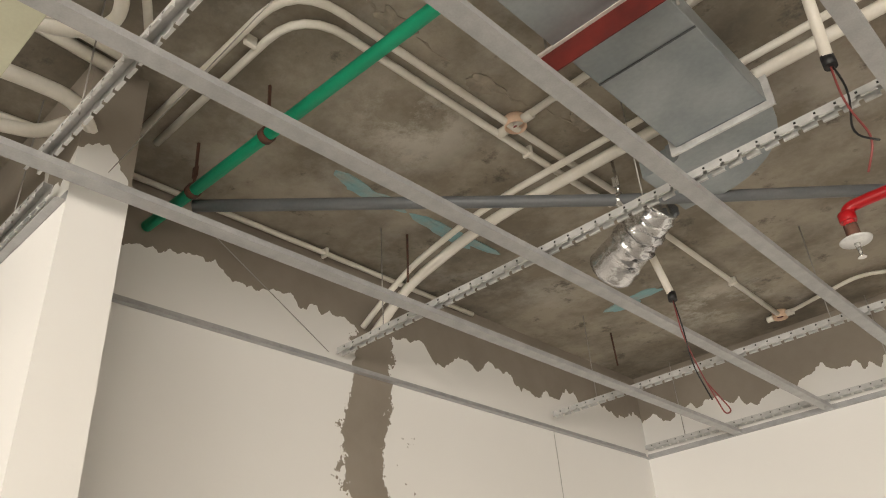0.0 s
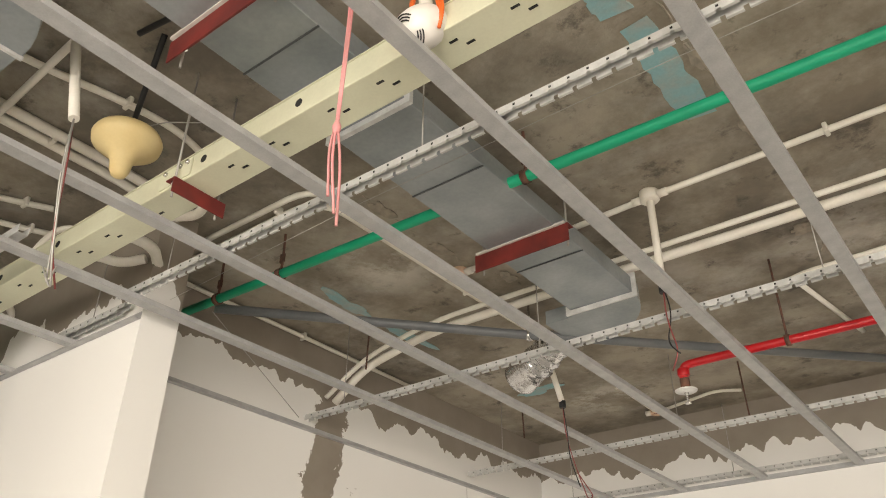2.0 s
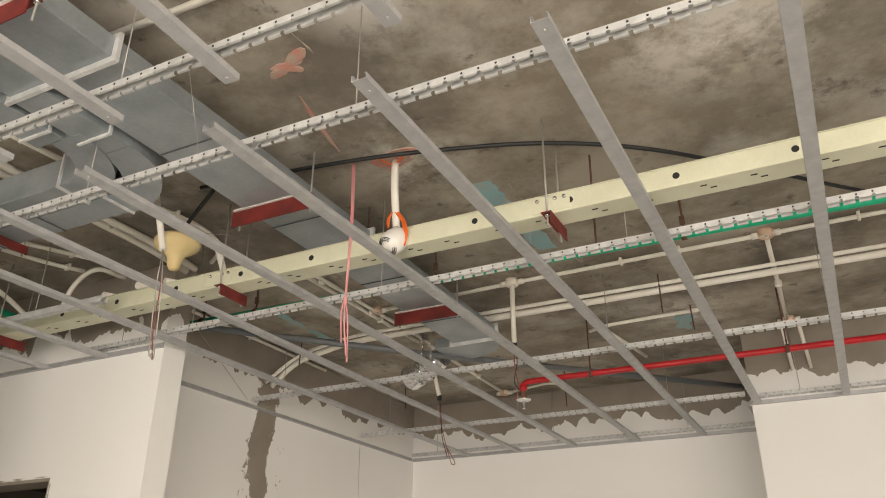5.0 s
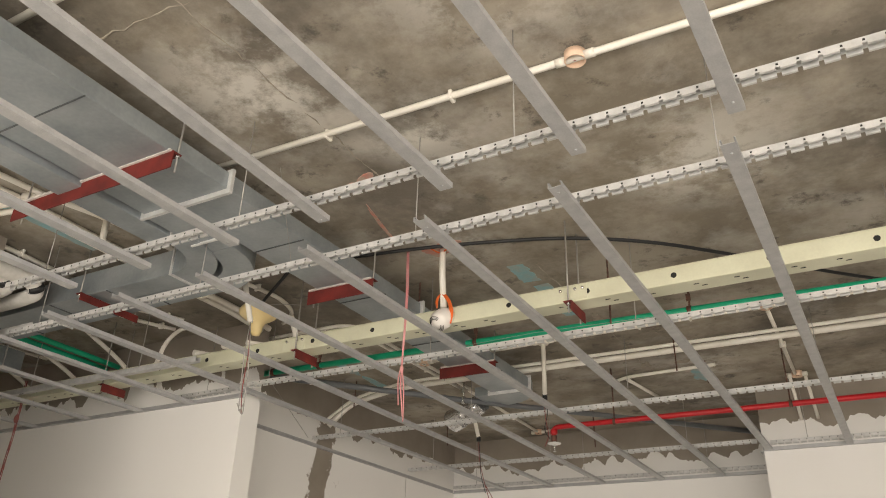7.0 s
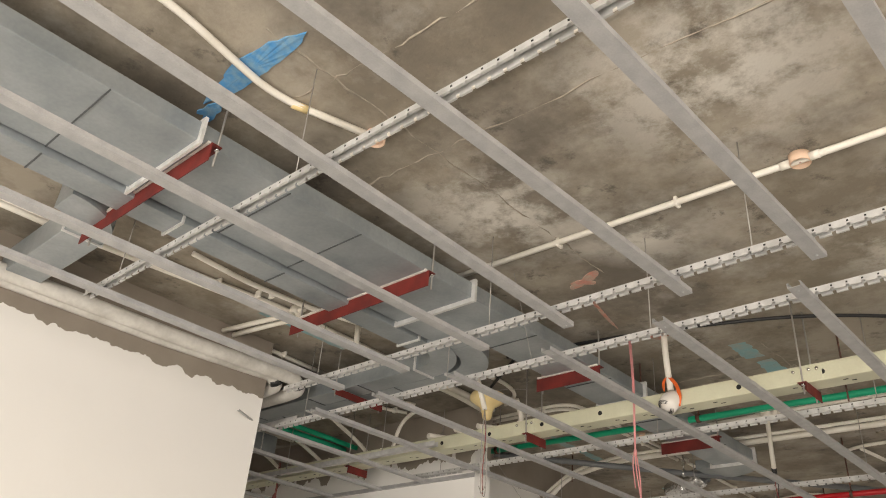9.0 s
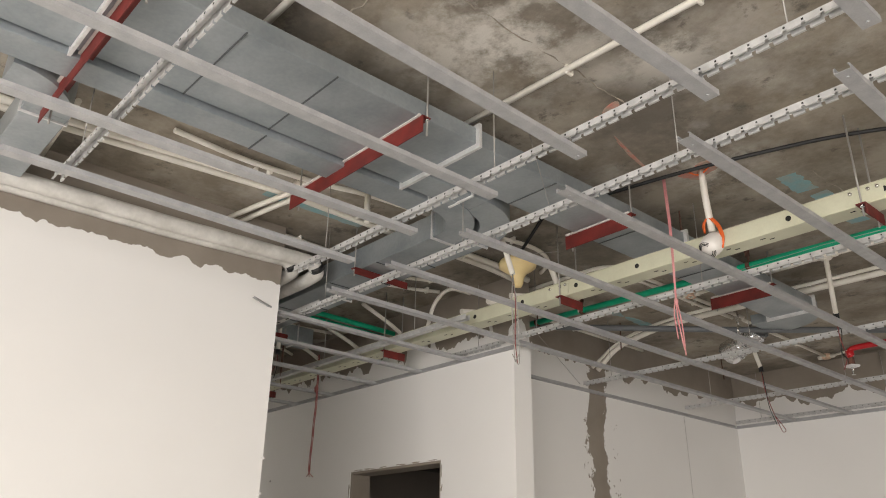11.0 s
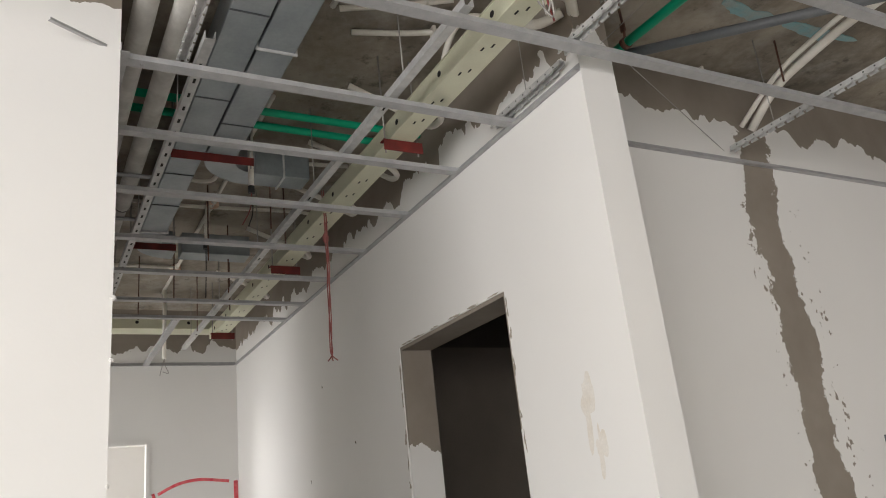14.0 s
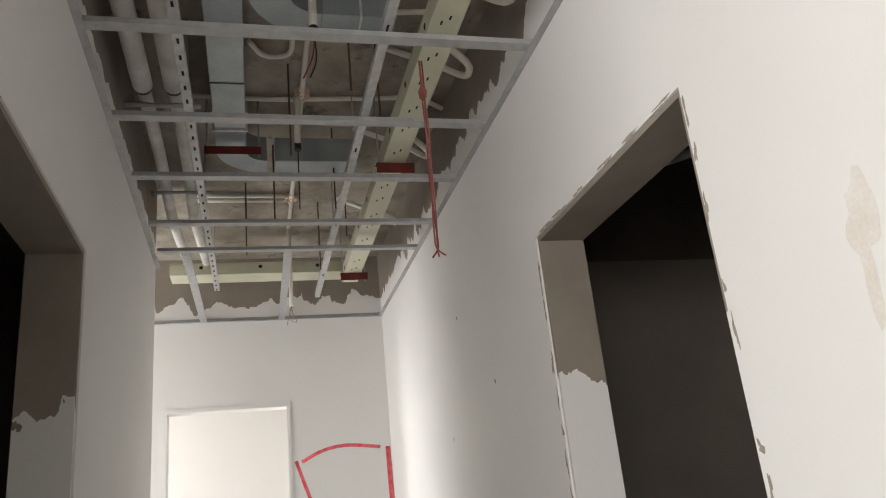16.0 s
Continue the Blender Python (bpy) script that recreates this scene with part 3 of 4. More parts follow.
duct("blue-grey galvanised main air duct under the slab", 3.03, 3.105, [(-0.92, -0.45, -5.5, -1.02), (-0.74, -0.45, -1.02, 1.92)],
     [(-0.92, -0.45, -1.035, -1.02), (-0.74, -0.45, 0.46, 0.476), (-0.74, -0.45, 1.92, 1.928), (-0.92, -0.45, -2.44, -2.428)],
     [(-0.92, -0.45, y, y + 0.005) for y in (-4.6, -3.9, -3.2, -2.75, -2.05, -1.7)] + [(-0.74, -0.45, y, y + 0.005) for y in (-0.55, 0.12, 0.85, 1.5)], [(-0.80, 1.925, 0.06, 0.35, 0, 90)])
duct("branch air duct turning out of the main duct", 3.012, 3.14, [(-0.91, -0.765, -1.02, -0.66), (-3.28, -1.14, -0.43, -0.29), (-3.55, -3.41, -0.16, 0.12)],
     [(-0.91, -0.765, -0.76, -0.75), (-1.15, -1.14, -0.43, -0.29), (-2.35, -2.343, -0.43, -0.29), (-3.26, -3.252, -0.43, -0.29), (-3.55, -3.41, -0.02, -0.012)],
     [(x, x + 0.006, -0.43, -0.29) for x in (-1.55, -1.95, -2.6, -2.95)], [(-1.14, -0.66, 0.23, 0.375, 90, 0), (-3.28, -0.16, 0.13, 0.27, 270, 180)], 0.010)
duct("long branch air duct along the corridor", 3.008, 3.14, [(-1.075, -0.935, -5.5, -0.80), (-4.52, -1.22, -0.58, -0.44), (-4.76, -4.62, -0.30, 0.12)],
     [(-1.075, -0.935, -0.87, -0.86), (-1.24, -1.23, -0.58, -0.44), (-4.30, -4.293, -0.58, -0.44), (-1.075, -0.935, -2.2, -2.19)],
     [(x, x + 0.006, -0.58, -0.44) for x in (-1.7, -2.15, -2.75, -3.1, -3.5, -3.9)] + [(-1.075, -0.935, y, y + 0.006) for y in (-3.3, -2.75, -1.7)],
     [(-1.22, -0.80, 0.22, 0.36, 90, 0), (-4.52, -0.34, 0.10, 0.24, 270, 180)], 0.010)
duct("short branch air duct over the west wall", 3.008, 3.14, [(-2.1, -1.36, -2.46, -2.30)], [(-1.40, -1.392, -2.46, -2.30)], [],
     [(-1.36, -2.56, 0.10, 0.26, 90, 0)], 0.008)

# foil-wrapped flexible hose at the main duct's end
hose = holder("flexible_duct", "crinkled silver aluminium flexible duct with open mouth", "flexible duct", at=(-1.0, 2.25, 3.05))
bm = bmesh.new()
pts = [Vector((-0.72, 2.10, 3.10)).lerp(Vector((-1.33, 2.36, 2.955)), k / 60) for k in range(61)]
pts = pts[22:54]
tube_into(bm, pts, 0.08, 20, 0, [0.062 + 0.0009 * k + ((0.004 * math.sin(k * 1.9) + random.uniform(-0.006, 0.006)) if k < 24 else 0) for k in range(len(pts))])
for v in bm.verts:
    v.co += Vector((random.uniform(-1, 1), random.uniform(-1, 1), random.uniform(-1, 1))) * (0.006 if v.co.x > -1.17 else 0.0015)
bm.transform(Matrix.Translation((1.0, -2.25, -3.05)))
part("hose", bm, FOIL, hose)
tagged(link("duct_collar", boxes((-0.90, -0.802, 1.99, 2.27, 3.035, 3.10)), DUCT), "grey sheet metal take-off box at the duct's end", "duct")

# green water pipe with rusty clamps


def clamp(x, y, z, r, parent_name, mat=RUST):
    e = holder(parent_name, "rusty iron pipe clamp hung from the slab", "clamp", "pipe clamps", (x, y, z))
    part("clamp_ring", lathe((0, 0, 0), [(r + 0.001, -0.011), (r + 0.006, -0.011), (r + 0.006, 0.011), (r + 0.001, 0.011)], 18, "x"), mat, e)
    part("stud", tube([(0, 0, r + 0.004), (0.004, 0, r + 0.04), (0, 0, SLAB - z + 0.003)], 0.0055, 8, 0), mat, e)
    part("anchor_plate", boxes((-0.012, 0.012, -0.004, 0.004, r + 0.035, r + 0.075)), mat, e)


def pipe(name, label, mat, points, r, bend=0.1, group="", category="pipe", seg=12):
    return tagged(link(name, tube(points, r, seg, bend), mat), label, category, group)


pipe("water_pipe", "bright green plastic water pipe under the slab", GREEN, [(-2.19, 0.955, 3.05), (-0.4, 1.01, 3.05), (3.8, 1.13, 3.05)], 0.0195, 0, "green water pipes")
for x, y in ((-1.91, 0.963), (-1.53, 0.975), (-0.39, 1.01), (0.86, 1.047), (2.1, 1.08)):
    clamp(x, y, 3.05, 0.0195, "pipe_clamp")
for x in (-2.97, -3.10):
    pipe("water_pipe", "bright green plastic water pipe crossing the corridor", GREEN, [(x, -0.92, 3.12), (x - 0.02, 0.1, 3.12), (x + 0.01, 0.54, 3.10)], 0.018, 0.2, "green water pipes")
pipe("drain_pipe", "dark grey plastic drain pipe running askew", GREYPVC, [(-1.97, 1.0, 3.04), (-1.02, 2.04, 3.035), (1.0, 4.07, 3.03)], 0.021, 0)
clamp(-1.02, 2.04, 3.035, 0.021, "pipe_clamp", CHROME)

# white conduits
CZ = SLAB - 0.022
CON = "white plastic electrical conduit fixed under the slab"


def conduit(points, r=0.0125, bend=0.1, label=CON):
    return pipe("electrical_conduit", label, PVC, points, r, bend, "white conduits", "conduit", 8)


def saddle(x, y, across="x", z=CZ):
    w = 0.02
    bm = boxes((x - 0.008, x + 0.008, y - w, y + w, z - 0.017, SLAB + 0.002)) if across == "x" else boxes((x - w, x + w, y - 0.008, y + 0.008, z - 0.017, SLAB + 0.002))
    bmesh.ops.bevel(bm, geom=bm.edges[:], offset=0.004, segments=1, affect="EDGES")
    tagged(link("conduit_saddle", bm, PVC), "small white plastic conduit saddle clip", "clip", "conduit saddles")


def junction(x, y, r=0.037, opened=True):
    e = holder("junction_box", "round white plastic junction box under the slab", "junction box", "junction boxes", (x, y, SLAB))
    part("box", lathe((0, 0, 0), [(r, 0.002), (r, -0.036), (r - 0.004, -0.039), (r - 0.005, -0.02), (0.002, -0.02)] if opened else [(r, 0.002), (r, -0.036), (r - 0.006, -0.042), (0.002, -0.042)], 24), PEACH if opened else PVC, e)
    for a in (0, 180):
        part("spout", tube([(math.cos(radians(a)) * (r - 0.004), 0, -0.022), (math.cos(radians(a)) * (r + 0.032), 0, -0.022)], 0.0165, 10, 0), PVC, e)
    if opened:
        part("wire_stub", tube([(-0.02, 0.006, -0.024), (0.0, -0.004, -0.035), (0.02, 0.008, -0.024)], 0.003, 6, 0.01), REDWIRE, e)
    return e


conduit([(-1.97, 0.785, CZ), (-1.15, 0.785, CZ), (-1.145, 1.62, CZ), (-1.13, 2.35, CZ)], bend=0.16)
conduit([(-1.97, 0.85, CZ), (-1.205, 0.85, CZ), (-1.20, 1.95, CZ), (-1.19, 2.3, CZ)], bend=0.16)
conduit([(-1.13, 1.65, CZ), (-0.2, 1.60, CZ), (1.18, 1.58, CZ), (3.8, 1.55, CZ)], bend=0)
conduit([(3.8, 1.99, 3.17), (-1.55, 1.965, 3.17), (-2.02, 2.0, 3.10), (-2.185, 1.97, 2.94)], 0.021, 0.22, "thick white plastic conduit curving into the wall chase")
conduit([(3.8, 1.92, 3.185), (-1.50, 1.90, 3.185), (-1.95, 1.93, 3.12), (-2.185, 1.905, 2.95)], 0.0125, 0.22, "white plastic conduit curving into the wall chase")
conduit([(1.18, 1.60, CZ), (1.16, 2.96, CZ)])
conduit([(1.12, 2.96, CZ), (1.13, 3.20, 2.95)], 0.012, 0.04)
conduit([(1.22, 2.99, CZ), (1.24, 3.205, 2.95)], 0.012, 0.04)
conduit([(-2.18, 0.80, CZ), (-2.175, 1.82, CZ), (-2.18, 2.6, CZ)], 0.011)
conduit([(-1.16, 2.40, CZ), (-1.19, 3.85, CZ)])
conduit([(-1.15, 3.86, CZ), (-0.75, 3.72, CZ), (-0.62, 3.80, CZ)], 0.01, 0.08)
conduit([(-0.05, 2.62, CZ), (0.08, 2.55, CZ), (0.7, 2.52, CZ)], 0.0125, 0.08)
conduit([(0.05, 2.62, CZ), (0.16, 3.35, CZ)], 0.0125)
for x, y in ((-1.13, 1.65), (-0.2, 1.60), (1.18, 1.58), (0.97, -0.92), (-0.16, -1.925), (1.17, 2.98), (-1.19, 3.86)):
    junction(x, y, opened=(x, y) != (-0.2, 1.60))
for x, y, a in ((-1.4, 0.82, "x"), (-1.175, 1.1, "y"), (0.44, 1.59, "x"), (0.75, 1.585, "x"), (1.17, 2.3, "y"), (-2.178, 1.7, "y"), (-1.18, 3.3, "y"), (-0.05, -0.93, "x"),
                (0.5, -0.925, "x"), (1.6, 1.575, "x"), (-1.6, -1.4, "y"), (-1.2, 1.8, "y")):
    saddle(x, y, a)
conduit([(-0.74, -0.96, CZ), (0.97, -0.92, CZ), (3.6, -0.88, CZ)], 0.0135, 0)
conduit([(-0.74, -1.92, CZ), (-0.16, -1.925, CZ), (3.0, -1.94, CZ)], 0.0145, 0)
conduit([(-0.16, -1.94, CZ), (-0.27, -2.30, CZ), (-0.18, -2.75, CZ), (-0.2, -3.6, CZ)], 0.0135, 0.12)
pipe("cable_tape", "strip of orange-yellow tape round a conduit", YELLOW, [(-0.235, -2.18, CZ), (-0.252, -2.235, CZ)], 0.0155, 0, category="tape")
# pale pipes beyond the ducts, next to the west wall
THICK = "thick white plastic conduit fixed under the slab"
for x in (-1.63, -1.695):
    conduit([(x - 0.16, -5.0, CZ), (x - 0.12, -2.3, CZ), (x, -1.2, CZ), (x - 0.02, -0.45, CZ), (x - 0.02, 0.30, CZ), (x - 0.03, 0.60, CZ - 0.02)], 0.019, 0.1, THICK)
conduit([(-1.60, -1.13, CZ - 0.03), (-1.85, -1.17, CZ - 0.03), (-2.1, -1.20, CZ - 0.03)], 0.0145, 0.05)
conduit([(-1.58, -1.18, CZ - 0.03), (-1.84, -1.23, CZ - 0.03), (-2.1, -1.27, CZ - 0.03)], 0.0145, 0.05)
conduit([(-1.50, -1.85, CZ), (-1.53, -1.50, CZ), (-1.49, -1.10, CZ), (-1.42, -0.88, CZ), (-1.39, -0.50, CZ), (-1.37, -0.30, CZ)], 0.0135, 0.12)
conduit([(-1.42, -0.86, CZ), (-1.415, -0.86, 3.06)], 0.0155, 0)
conduit([(-2.14, -3.4, CZ), (-2.15, -1.62, CZ), (-2.18, -1.2, CZ - 0.01), (-2.16, -0.94, CZ), (-2.19, -0.45, CZ)], 0.0135, 0.12)
conduit([(-2.16, -2.22, CZ - 0.03), (-1.50, -2.25, CZ - 0.03)], 0.0135, 0)
junction(-1.60, -1.15, 0.036, False)
for x, y, w in ((-1.66, -0.75, "y"), (-1.66, -1.6, "y"), (-1.66, -2.3, "y"), (-1.55, -1.35, "y"), (-2.15, -1.75, "y"), (-2.16, -0.8, "y")):
    saddle(x, y, w)
# behind the cone lamp and over the pier
conduit([(-1.40, -0.30, CZ), (-1.38, -0.15, CZ), (-1.32, 0.09, CZ), (-1.30, 0.30, CZ), (-1.38, 0.50, CZ), (-1.55, 0.60, CZ)], 0.0125, 0.14)
conduit([(-1.18, -0.155, CZ), (-1.67, -0.14, CZ - 0.028), (-2.25, -0.165, CZ - 0.028)], 0.0125, 0.1)
conduit([(-2.29, -0.12, CZ), (-2.19, 0.10, CZ), (-2.09, 0.28, CZ)], 0.0125, 0.1)
conduit([(-2.42, -0.02, CZ), (-2.35, 0.22, CZ), (-2.27, 0.38, CZ)], 0.0125, 0.1)
conduit([(-2.14, 0.60, CZ), (-2.16, 0.36, CZ), (-2.26, 0.32, 3.12), (-2.30, 0.30, 2.93)], 0.0135, 0.07)
for x, y, w in ((-2.14, 0.19, "y"), (-2.31, 0.3, "y"), (-1.32, 0.10, "y"), (-1.685, 0.05, "y")):
    saddle(x, y, w)
conduit([(-1.66, 0.24, 2.97), (-1.68, 0.40, 3.0), (-1.68, 0.50, 3.0), (-1.79, 0.60, 2.99), (-1.80, 0.60, 2.90)], 0.021, 0.09, "thick white flexible conduit looping to the pier")
conduit([(-1.90, 0.24, 2.96), (-1.87, 0.40, 2.98), (-1.83, 0.47, 2.97), (-1.76, 0.52, 2.99)], 0.019, 0.09, "thick white flexible conduit looping to the pier")
conduit([(-1.48, 0.24, 2.96), (-1.43, 0.40, 2.98), (-1.34, 0.45, 2.98), (-1.27, 0.42, 3.02), (-1.25, 0.33, 3.12)], 0.017, 0.08, "white flexible conduit looping out of the trunking")

# hanging conduit drops with cable tails


def drop(points, tails, label="white conduit drop with a cable tail"):
    x, y, z = points[-1]
    e = holder("conduit_drop", label, "conduit", "conduit drops", points[0])
    inv = Matrix.Translation(-e.location)
    bm = tube(points, 0.0145, 12, 0.03)
    bm.transform(inv)
    part("drop_pipe", bm, PVC, e)
    if tails[0][0] is not WIRE:
        bm = tube([(x, y, z + 0.012), (x, y, z - 0.022)], 0.0165, 12, 0)
        bm.transform(inv)
        part("gland", bm, BLACK, e, "black rubber gland")
    for mat, pts in tails:
        bm = tube([(x, y, z)] + pts, 0.0028, 5, 0.06)
        bm.transform(inv)
        part("cable_tail", bm, mat, e)


drop([(-0.2, 1.60, SLAB - 0.03), (-0.235, 1.69, 2.88)], [(REDWIRE, [(-0.24, 1.69, 2.75), (-0.21, 1.68, 2.62), (-0.25, 1.70, 2.56)]), (BLACK, [(-0.22, 1.70, 2.78), (-0.25, 1.69, 2.66), (-0.2, 1.66, 2.6)])])
drop([(-1.16, 2.42, 3.14), (-1.12, 2.49, 2.86)], [(BLACK, [(-1.11, 2.5, 2.72), (-1.12, 2.52, 2.60), (-1.09, 2.55, 2.46)]), (REDWIRE, [(-1.12, 2.5, 2.70), (-1.10, 2.54, 2.55), (-1.06, 2.56, 2.40), (-1.05, 2.60, 2.42), (-1.09, 2.54, 2.52)])])
drop([(-1.20, -0.15, SLAB - 0.03), (-1.12, -0.12, 2.90)], [(WIRE, [(-1.15, -0.10, 2.75), (-1.19, -0.05, 2.58), (-1.2, -0.03, 2.45), (-1.17, -0.03, 2.50)]), (REDWIRE, [(-1.12, -0.1, 2.75), (-1.17, -0.06, 2.56), (-1.21, 0.0, 2.46)]), (WIRE, [(-1.10, -0.11, 2.7), (-1.14, -0.06, 2.5), (-1.18, -0.02, 2.43), (-1.20, -0.05, 2.5)])])
drop([(-3.35, -0.20, SLAB - 0.02), (-3.35, -0.20, 2.90)], [(BLACK, [(-3.36, -0.19, 2.78), (-3.34, -0.22, 2.70)]), (REDWIRE, [(-3.35, -0.2, 2.8), (-3.38, -0.24, 2.72)])])
drop([(-6.1, -0.17, SLAB - 0.02), (-6.1, -0.17, 2.66)], [(WIRE, [(-6.1, -0.16, 2.6), (-6.1, -0.13, 2.54), (-6.1, -0.18, 2.56)]), (WIRE, [(-6.1, -0.19, 2.58), (-6.1, -0.20, 2.53)])])
drop([(-4.35, -0.2, SLAB - 0.02), (-4.4, -0.2, 2.98)], [(BLACK, [(-4.4, -0.2, 2.8), (-4.42, -0.2, 2.66)])])

# smoke detector hung on a conduit with an orange cable loop
det = holder("smoke_detector", "white smoke detector hanging with an orange cable loop", "smoke detector", at=(-0.14, 0.15, 2.84))
part("drop_pipe", tube([(-0.01, 0.02, 0.40), (0, 0.0, 0.27), (0.004, 0.02, 0.075)], 0.016, 12, 0.1), PVC, det)
tilt = Vector((-0.30, -0.62, -0.72)).to_track_quat("-Z", "Y").to_matrix().to_4x4()
bm = lathe((0, 0, 0), [(0.002, -0.046), (0.022, -0.045), (0.026, -0.036), (0.045, -0.028), (0.050, -0.004), (0.051, 0.018), (0.047, 0.042), (0.038, 0.062), (0.026, 0.078), (0.022, 0.10), (0.002, 0.105)], 28)
bm.transform(tilt)
part("detector_body", bm, material("white_detector_plastic", (0.82, 0.78, 0.74), 0.35, second=(0.8, 0.76, 0.71), bump=0.02, vary=0.01), det)
for k in range(3):
    bm = tube([((0.029 + 0.006 * k) * math.cos(a), (0.029 + 0.006 * k) * math.sin(a), -0.0365 + 0.0028 * k) for a in [radians(d) for d in range(-150, 160, 10)]], 0.0016, 5, 0)
    bm.transform(tilt)
    part("vent_slot", bm, BLACK, det)
for k in range(3):
    a = 0.006 * k
    part("cable_loop", tube([(-0.022, 0.0, 0.07), (-0.026 - a, 0.01, 0.12), (0.0, 0.0 + a, 0.145 + a), (0.036 + a, 0.01, 0.10), (0.054 + a, 0.005, 0.03), (0.05, 0.01, -0.02)], 0.004, 7, 0.04), ORANGE, det, "looped orange cable")
pipe("cable_tail", "orange and white wires spread on the slab", ORANGE, [(-0.2, 0.13, SLAB - 0.004), (-0.16, 0.165, SLAB - 0.03), (-0.10, 0.15, SLAB - 0.006)], 0.004, 0.03, category="cable")

# cream cone on a black stem
cone = holder("cone_fitting", "cream yellow plastic trumpet-shaped cap on a black stem", "ceiling fitting", at=(-1.31, 0.125, 2.95))
part("cap", lathe((0, 0, 0), [(0.004, -0.012), (0.022, -0.008), (0.030, 0.01), (0.034, 0.04), (0.048, 0.068), (0.082, 0.09), (0.104, 0.108), (0.108, 0.128), (0.10, 0.145), (0.07, 0.156), (0.02, 0.16)], 32), YELLOW, cone)
part("stem", tube([(0, 0, 0.155), (0.03, -0.01, 0.185), (0.32, -0.125, 0.288)], 0.009, 10, 0.02), BLACK, cone, "black rubber stem")
part("tie_wire", tube([(0.02, 0, 0.165), (0.12, 0.05, 0.175), (0.2, 0.12, 0.18)], 0.002, 5, 0), WIRE, cone)

# sprinkler
spr = holder("sprinkler_pipe", "red painted sprinkler pipe ending in a drop head", "sprinkler", at=(-0.45, 2.37, 2.85))
part("pipe_run", tube([(4.2, 0.09, 0.02), (0.06, 0.0, 0.005), (0.0, 0.0, 0.0), (0.0, -0.002, -0.06)], 0.0185, 14, 0.03), RED, spr)
part("elbow", lathe((0, 0, -0.045), [(0.024, 0.0), (0.026, 0.004), (0.026, 0.03), (0.021, 0.034)], 16), RED, spr)
part("reducer", lathe((0, 0, -0.10), [(0.017, 0), (0.021, 0.008), (0.021, 0.04), (0.016, 0.055)], 14), RUST, spr)
part("escutcheon", lathe((0, 0, -0.118), [(0.006, -0.004), (0.045, 0.002), (0.048, 0.008), (0.02, 0.014), (0.014, 0.02)], 24), FLANGE, spr, "white round escutcheon plate")
part("sprinkler_head", lathe((0, 0, -0.17), [(0.013, 0), (0.013, 0.003), (0.004, 0.006), (0.007, 0.03), (0.010, 0.052)], 12), CHROME, spr)
for x in (0.45, 1.6):
    b = tube([(x, 0.01, 0.02), (x, 0.01, SLAB - 2.85)], 0.005, 6, 0)
    part("hanger_rod", b, RUST, spr)
    part("clamp_ring", lathe((x, 0.01 + 0.02 * x / 4, 0.008), [(0.019, -0.01), (0.024, -0.01), (0.024, 0.01), (0.019, 0.01)], 16, "x"), RUST, spr)

# insulated pipes over the west wall, turning into the corridor
for dx, dz, y1 in ((0.035, 0.0, -0.84), (0.10, 0.005, -0.72)):
    x = -2.15 + dx + 0.02
    e = holder("insulated_pipe", "white wrapped insulated refrigerant pipe", "pipe", "insulated pipes", (x, -2.0, 3.04))
    inv = Matrix.Translation(-e.location)
    bm = tube([(x, -5.5, 2.995 + dz), (x, -3.0, 3.005 + dz), (x + 0.01, -1.6, 3.012 + dz), (x, y1 - 0.06, 3.045), (x - 0.02, y1, 3.0), (x - 0.15, y1, 2.99), (-3.2, y1, 3.0), (-3.92, y1, 3.0)], 0.039, 14, 0.05)
    bm.transform(inv)
    part("insulation", bm, INSUL, e)
    bm = tube([(x - 0.002, y1 - 0.035, 3.03), (x - 0.012, y1 - 0.012, 3.01)], 0.042, 14, 0)
    bm.transform(inv)
    part("tape_band", bm, BLACK, e, "black tape band")
    bm = tube([(-3.90, y1, 3.0), (-3.94, y1, 3.0)], 0.0365, 14, 0)
    bm.transform(inv)
    part("tape_band", bm, BLACK, e, "black tape band")
    bm = tube([(-3.93, y1, 3.0), (-4.6, y1, 3.0), (-5.3, y1 - 0.02, 2.99), (-6.3, y1 + 0.01, 3.0)], 0.029, 14, 0.3)
    bm.transform(inv)
    part("insulation", bm, INSUL, e)

# flexible loops from the corridor trunking to the wall
for x, s in ((-3.12, 1.0), (-3.62, 0.8), (-4.38, 0.7), (-2.55, 0.6), (-5.3, 0.6)):
    conduit([(x + 0.1, 0.34, 2.97), (x + 0.05, 0.34 + 0.12 * s, 2.93), (x - 0.12, 0.34 + 0.17 * s, 2.97), (x - 0.2, 0.30 + 0.1 * s, 3.08), (x - 0.22, 0.10, 3.19)], 0.015, 0.12, "white flexible conduit looping out of the trunking")
conduit([(-3.0, -0.18, CZ), (-6.2, -0.17, CZ)], 0.0125)
conduit([(-4.36, -0.75, CZ), (-4.38, -0.3, CZ), (-4.32, 0.40, CZ), (-4.42, 0.54, CZ)], 0.012, 0.08)
conduit([(-3.62, -0.22, CZ), (-3.66, 0.1, CZ), (-3.62, 0.42, CZ)], 0.012, 0.08)
conduit([(-5.55, -0.75, CZ), (-5.55, -0.18, CZ)], 0.012, 0)
conduit([(-5.62, -0.75, CZ), (-5.62, -0.18, CZ)], 0.012, 0)
conduit([(-3.9, -0.42, CZ), (-4.02, -0.36, CZ), (-4.0, -0.24, CZ), (-3.2, -0.24, CZ)], 0.012, 0.08)
for x in (-4.32, -5.58):
    junction(x, -0.175)
